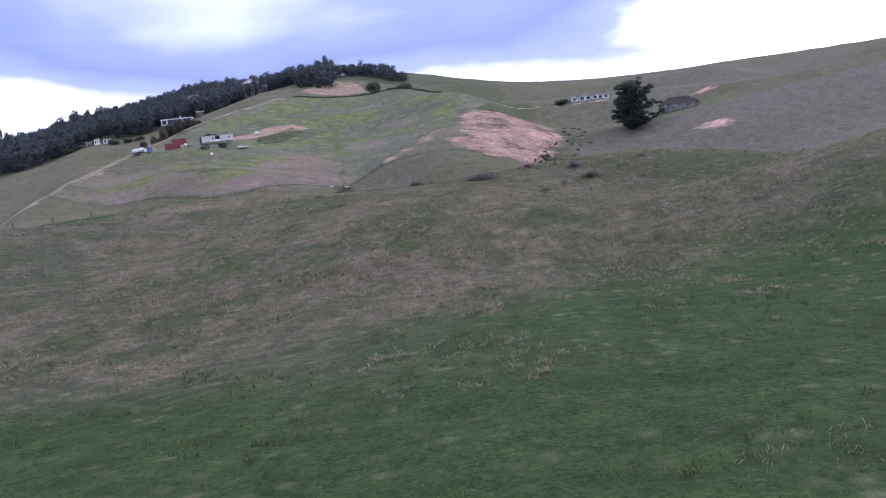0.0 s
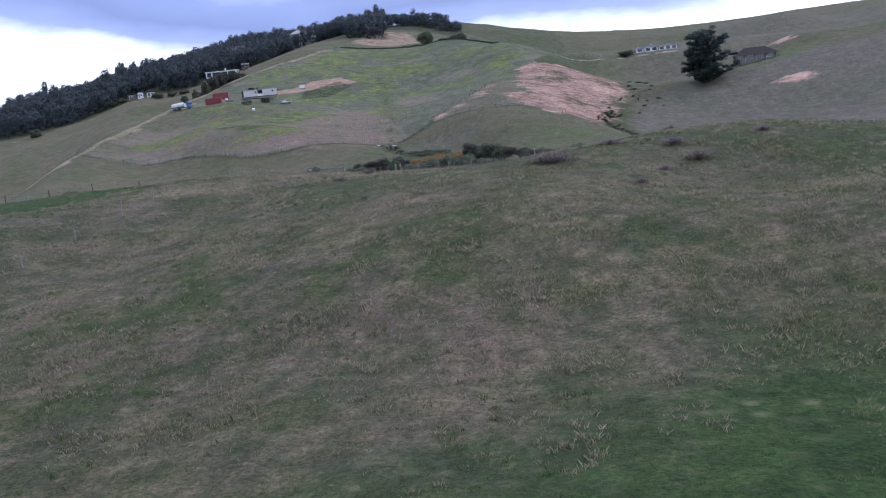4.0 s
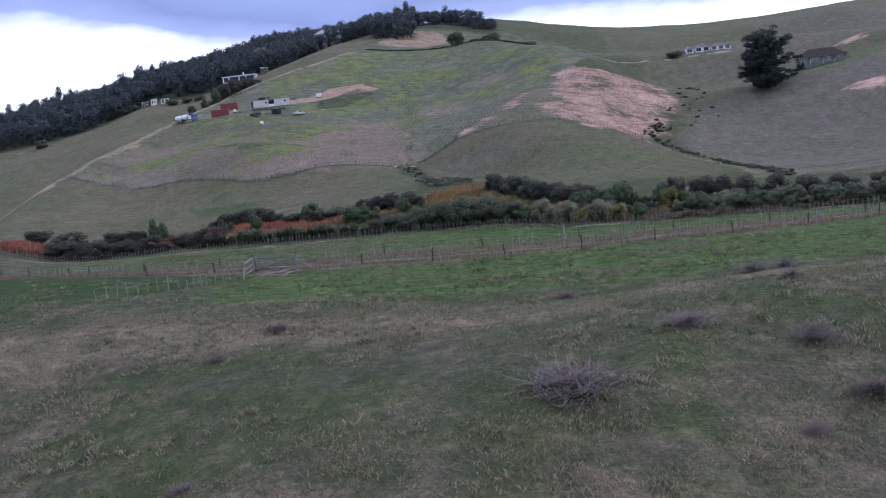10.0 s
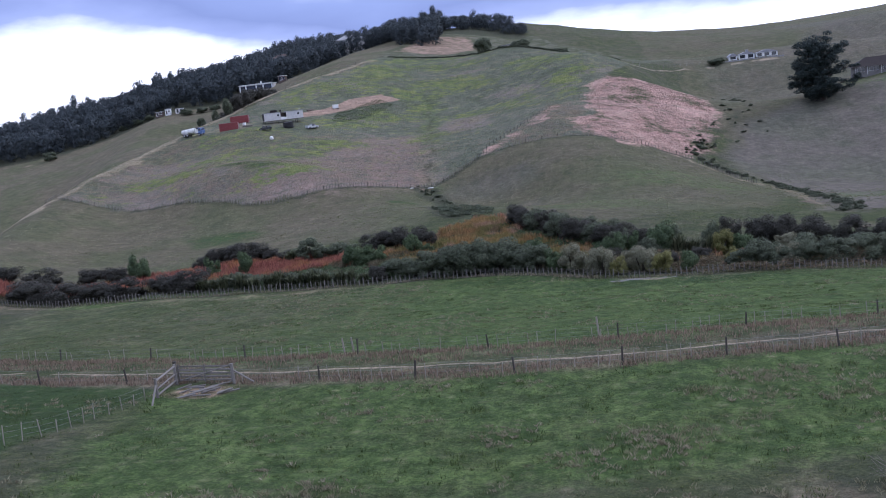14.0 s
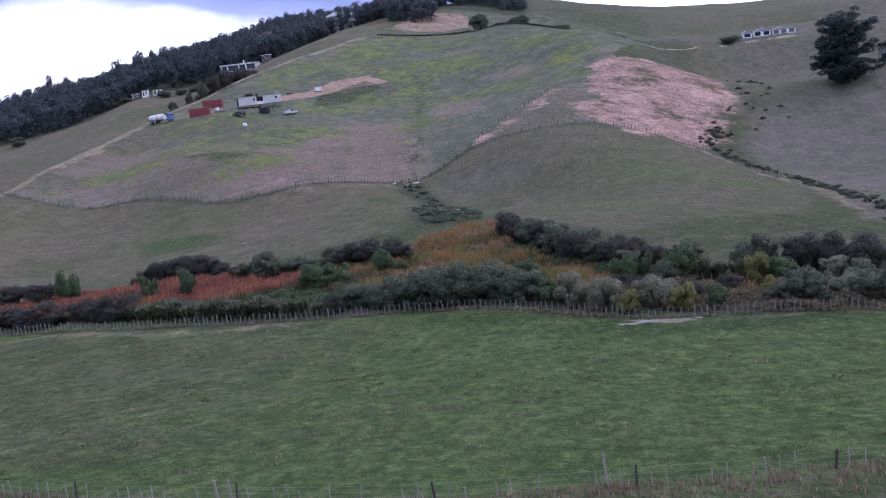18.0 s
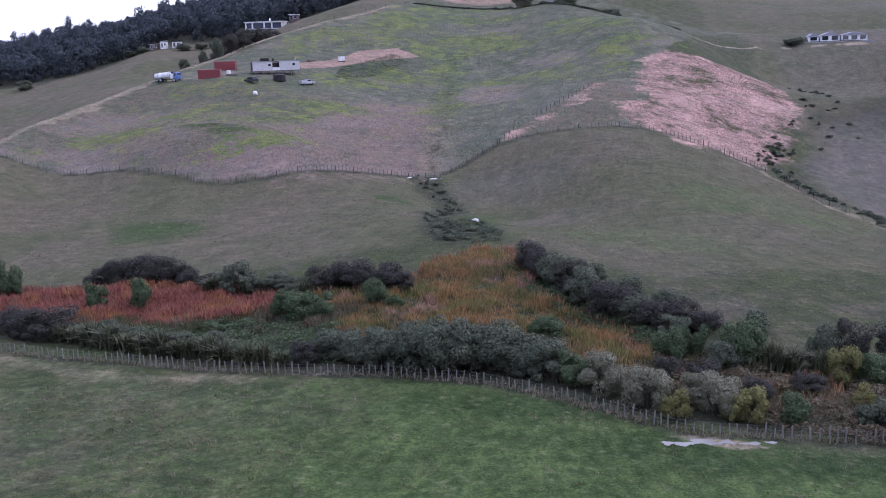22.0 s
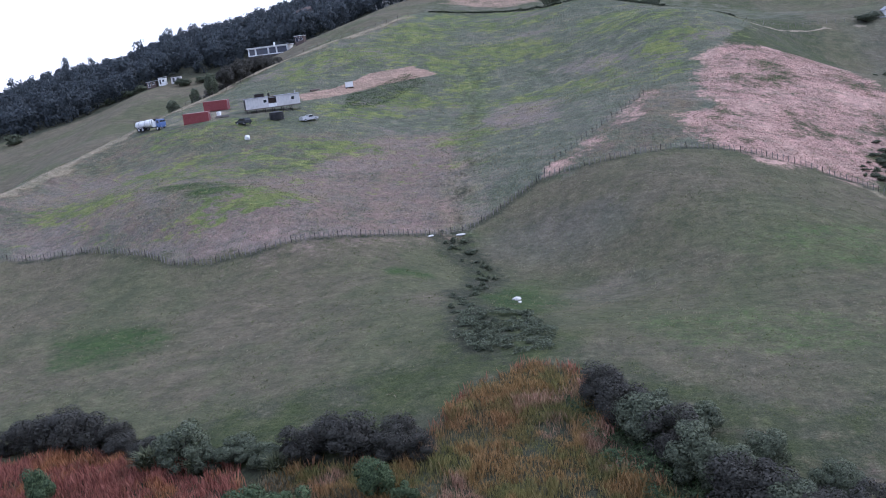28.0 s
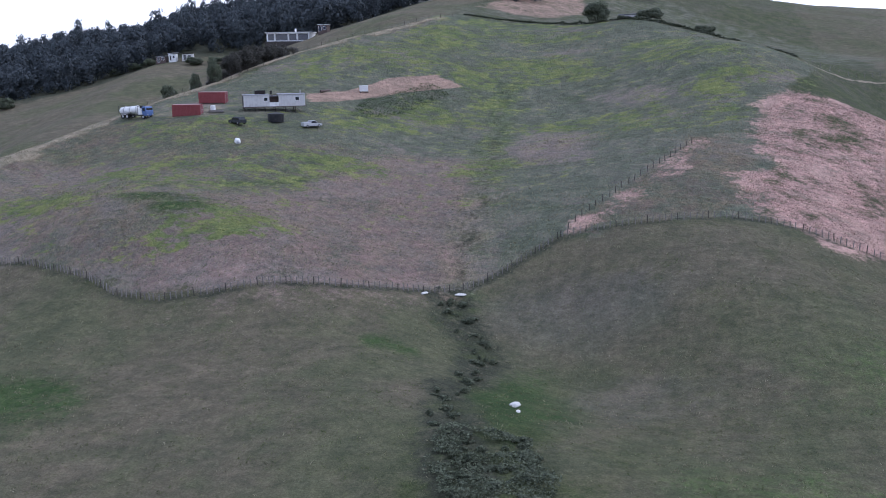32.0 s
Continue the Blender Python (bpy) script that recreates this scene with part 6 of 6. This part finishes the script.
def car(x, y, turn, paint, label, ute=False):
    ob = empty("car", on_land(x, y, 0.0, turn), label, "car", "parked cars")
    rows = [(-2.1, 0.35), (2.1, 0.35), (2.15, 0.75), (1.2, 0.95), (-2.1, 0.98)]
    body = part("body", prism(rows, -0.85, 0.85), paint, ob)
    roof = [(-0.5, 0.93), (1.15, 0.93), (0.6, 1.45), (-0.4, 1.5)] if ute else [(-1.95, 0.95), (1.15, 0.93), (0.5, 1.43), (-1.5, 1.45)]
    part("cab", prism(roof, -0.76, 0.76), paint, ob)
    glass = [(-0.35, 0.99), (0.95, 0.97), (0.52, 1.38), (-0.3, 1.42)] if ute else [(-1.6, 1.0), (0.95, 0.97), (0.45, 1.36), (-1.3, 1.38)]
    for s in (-1, 1):
        part("side_window", prism(glass, 0.77 * s - 0.02, 0.77 * s + 0.02), M_GLASS, body)
        part("headlight", boxes(((2.1, 0.55 * s - 0.15, 0.6), (2.17, 0.55 * s + 0.15, 0.74))), M_STEEL, body)
        for q in (-1.35, 1.35):
            wheel(ob, q, 0.78 * s, 0.32, 0.2)
    if ute:
        part("tray", boxes(((-2.1, -0.85, 0.95), (-0.55, 0.85, 1.2))), paint, ob)
    return ob


M_DARKCAR = plain("dark_car_paint", (0.03, 0.035, 0.04), 0.25)
M_SILVER = plain("silver_car_paint", (0.55, 0.56, 0.58), 0.3, 0.3)
car(-93.2, 375.2, 150, M_DARKCAR, "dark hatchback car parked on the slope")
car(-79.8, 382.6, 48, M_SILVER, "silver utility truck parked on the grass", True)
lumber = empty("timber_stack", on_land(-101.6, 382.2, 0, 20), "stack of pale timber beside the containers", "timber")
for k in range(6):
    part("plank", boxes(((-1.6, -0.6 + 0.2 * k, 0.05 + 0.05 * (k % 2)), (1.6 - 0.2 * (k % 3), -0.42 + 0.2 * k, 0.3 + 0.1 * (k % 3)))), M_POST, lumber)
drum = empty("white_drum", on_land(-103.0, 383.4), "white plastic drum beside the container", "drum")
part("drum_body", tubes(((0, 0, 0), (0, 0, 1.1), 0.55, 0.55), sides=16), M_WHITE, drum)
part("drum_lid", tubes(((0, 0, 1.1), (0, 0, 1.16), 0.5, 0.45), sides=16), M_WHITE, drum)
part("culvert_pipe", tubes(((0, 0, 0.3), (3.4, 0.4, 0.3), 0.3, 0.3), sides=14), M_BROWN).matrix_world = on_land(-88.8, 411, 0.1, 60)
tagged(bpy.data.objects["culvert_pipe"], "rust-brown pipe lying on the dug earth", "pipe")

# ---- houses ----


def opening(parent, lo, hi, axis_y, name="window", frame=None, mullions=1):
    """A framed window or glazed door on a wall that faces -y (or +y)."""
    s = -1 if axis_y <= 0 else 1
    y = axis_y
    w = part(name, boxes(((lo[0], y - 0.06, lo[1]), (hi[0], y + 0.06, hi[1]))), frame or M_WHITE, parent)
    step = (hi[0] - lo[0]) / mullions
    for k in range(mullions):
        part("pane", boxes(((lo[0] + k * step + 0.07, y + s * 0.064 - 0.004, lo[1] + 0.07), (lo[0] + (k + 1) * step - 0.04, y + s * 0.064 + 0.004, hi[1] - 0.07))), M_GLASS, w)
    return w


def hip_roof(w, d, z, rise, over=0.6, ridge=0.5):
    bm = bmesh.new()
    a = [bm.verts.new(p) for p in ((-over, -over, z), (w + over, -over, z), (w + over, d + over, z), (-over, d + over, z))]
    r0, r1 = bm.verts.new((d * ridge, d / 2, z + rise)), bm.verts.new((w - d * ridge, d / 2, z + rise))
    for f in ((a[0], a[1], r1, r0), (a[1], a[2], r1), (a[2], a[3], r0, r1), (a[3], a[0], r0), (a[3], a[2], a[1], a[0])):
        bm.faces.new(f)
    bmesh.ops.recalc_face_normals(bm, faces=bm.faces)
    return bm


def house_base(name, x, y, turn, label, w, d, drop=1.5):
    zs = [float(height(x + px * math.cos(radians(turn)) - py * math.sin(radians(turn)), y + px * math.sin(radians(turn)) + py * math.cos(radians(turn)))) for px in (0, w) for py in (0, d)]
    return empty(name, pose(x, y, sum(zs) / 4 + 0.2, 0, 0, turn), label, "house")


def white_villa(x, y, turn, z):
    ob = empty("house", pose(x + 2, y, z, 0, 0, turn) @ Matrix.Diagonal((0.85, 0.85, 0.9, 1)), "long white flat-roofed house with large dark windows", "house")
    wall = part("wall", boxes(((0, 0, -4.5), (19, 8, 3.2))), M_WHITE, ob)
    roof = part("roof", boxes(((-0.5, -0.9, 3.2), (19.5, 8.4, 3.5)), bevel=0.03), M_WHITE, ob)
    part("chimney", boxes(((11.5, 3, 3.5), (12.1, 3.6, 4.9))), M_WHITE, roof)
    for a, b, n in ((0.7, 3.3, 1), (4.1, 9.3, 2), (10.1, 13.2, 1), (14.0, 18.4, 2)):
        opening(wall, (a, 0.4), (b, 2.85), -0.03, frame=M_BLACK, mullions=n)
    for q in (3.7, 9.7, 13.6, 18.7):
        part("column", boxes(((q - 0.14, -0.8, -1.0), (q + 0.14, -0.52, 3.2))), M_WHITE, ob)
    part("terrace", boxes(((-0.4, -1.6, -4.8), (19.4, 0, -0.05))), M_DARKPOST, ob, "dark timber terrace")
    shed = house_base("garden_house", x + 21.2 * math.cos(radians(turn)), y + 21.2 * math.sin(radians(turn)), turn, "small white and brown outbuilding beside the long house", 5, 5)
    shed.matrix_world = shed.matrix_world @ Matrix.Diagonal((0.75, 0.75, 0.85, 1))
    w2 = part("wall", boxes(((0, 0, -1.5), (4.6, 4.5, 2.8))), M_BROWN, shed)
    part("roof", boxes(((-0.3, -0.3, 2.8), (4.9, 4.8, 3.0))), M_WHITE, shed)
    opening(w2, (0.4, 0.3), (1.9, 2.4), -0.03, "door")
    opening(w2, (2.6, 0.9), (4.0, 2.2), -0.03)


white_villa(-151.5, 513.5, 4, 39.7)


def small_shed(x, y, turn, w, d, h, wall_m, roof_m, label):
    ob = house_base("shed", x, y, turn, label, w, d)
    ob["category"] = "shed"
    wall = part("wall", boxes(((0, 0, -1.2), (w, d, h))), wall_m, ob)
    part("roof", prism([(-0.3, h), (w + 0.3, h + 0.35), (w + 0.3, h + 0.5), (-0.3, h + 0.15)], -0.3, d + 0.3), roof_m, ob)
    opening(wall, (w * 0.12, 0.1), (w * 0.4, 2.0), -0.03, "door")
    opening(wall, (w * 0.55, 0.9), (w * 0.85, 1.9), -0.03)


small_shed(-189.2, 504.5, 15, 3.6, 3, 2.0, M_BROWN, M_STEEL, "brown open-fronted farm shed by the woods")
small_shed(-184.8, 505.8, 15, 2.6, 3, 2.5, M_WHITE, M_STEEL, "narrow white shed by the woods")
small_shed(-180.4, 507.5, 18, 3.8, 3, 2.2, M_CREAM, M_DARKROOF, "pale shed with a dark roof by the woods")
small_shed(-25.0, 513, 2, 8.5, 5, 2.2, M_CREAM, M_GREYROOF, "low pale cottage behind the ridge hedge")


def ridge_house(x, y, turn):
    """White farmhouse of three gabled blocks with dark glazing and a chimney stack."""
    ob = house_base("farmhouse", x, y, turn, "white gabled farmhouse with dark glazing on the ridge", 24, 8)
    ob.matrix_world = pose(2, 0, -0.9) @ ob.matrix_world @ Matrix.Diagonal((0.85, 0.9, 0.72, 1))
    for k, (a, b, h) in enumerate(((0, 4, 2.2), (4.6, 12, 2.5), (12.6, 22.5, 2.4))):
        wall = part("wall", boxes(((a, 0, -2), (b, 8, h))), M_WHITE, ob)
        mid = (a + b) / 2
        part("roof", prism([(a - 0.3, h), (b + 0.3, h), (mid + 0.4, h + 1.5), (mid - 0.4, h + 1.5)], -0.4, 8.4), M_GREYROOF, ob)
        n = 1 if k == 0 else 2 if k == 1 else 3
        for q in range(n):
            s = (b - a) / n
            opening(wall, (a + q * s + 0.18 * s, 0.4), (a + q * s + 0.82 * s, h - 0.2), -0.03, frame=M_BLACK, mullions=2)
    part("chimney", boxes(((8.0, 0.6, 2), (9.2, 1.7, 5.0)), bevel=0.04), M_GREYROOF, ob)
    part("terrace", boxes(((-2, -2.0, -1.6), (25, 0, -0.3))), M_GREYROOF, ob)


ridge_house(68.5, 483, -3)


def hip_house(x, y, turn):
    ob = house_base("bungalow", x, y, turn, "bungalow with a broad dark brown hipped roof", 22, 11)
    ob.matrix_world = ob.matrix_world @ Matrix.Diagonal((0.74, 0.8, 0.82, 1))
    wall = part("wall", boxes(((0, 0, -2), (22, 11, 2.3))), M_DULL, ob)
    part("roof", hip_roof(22, 11, 2.3, 3.7, 1.4), M_DARKROOF, ob)
    for a, b in ((1.2, 4.2), (6, 10), (12, 15), (17, 20.5)):
        opening(wall, (a, 0.4), (b, 2.3), -0.03, mullions=2)
    for q in (0.3, 5.2, 11, 16, 21.5):
        part("veranda_post", boxes(((q, -0.95, -1), (q + 0.14, -0.8, 2.55))), M_WHITE, ob)


hip_house(99.5, 414, -8)
for k, (x, y, w) in enumerate(((-152, 575, 14), (-118, 590, 15))):
    ob = house_base("woodland_house", x, y, 10, "roof of a house half hidden in the woods", w, 9)
    wall = part("wall", boxes(((0, 0, -2), (w, 9, 7.2))), M_CREAM, ob)
    part("roof", hip_roof(w, 9, 7.2, 2.6, 0.6), M_BROWN if k == 0 else M_GREYROOF, ob)
    opening(wall, (1.5, 4.6), (4.5, 6.4), -0.03, mullions=2)
    opening(wall, (7, 4.6), (11, 6.4), -0.03, mullions=3)
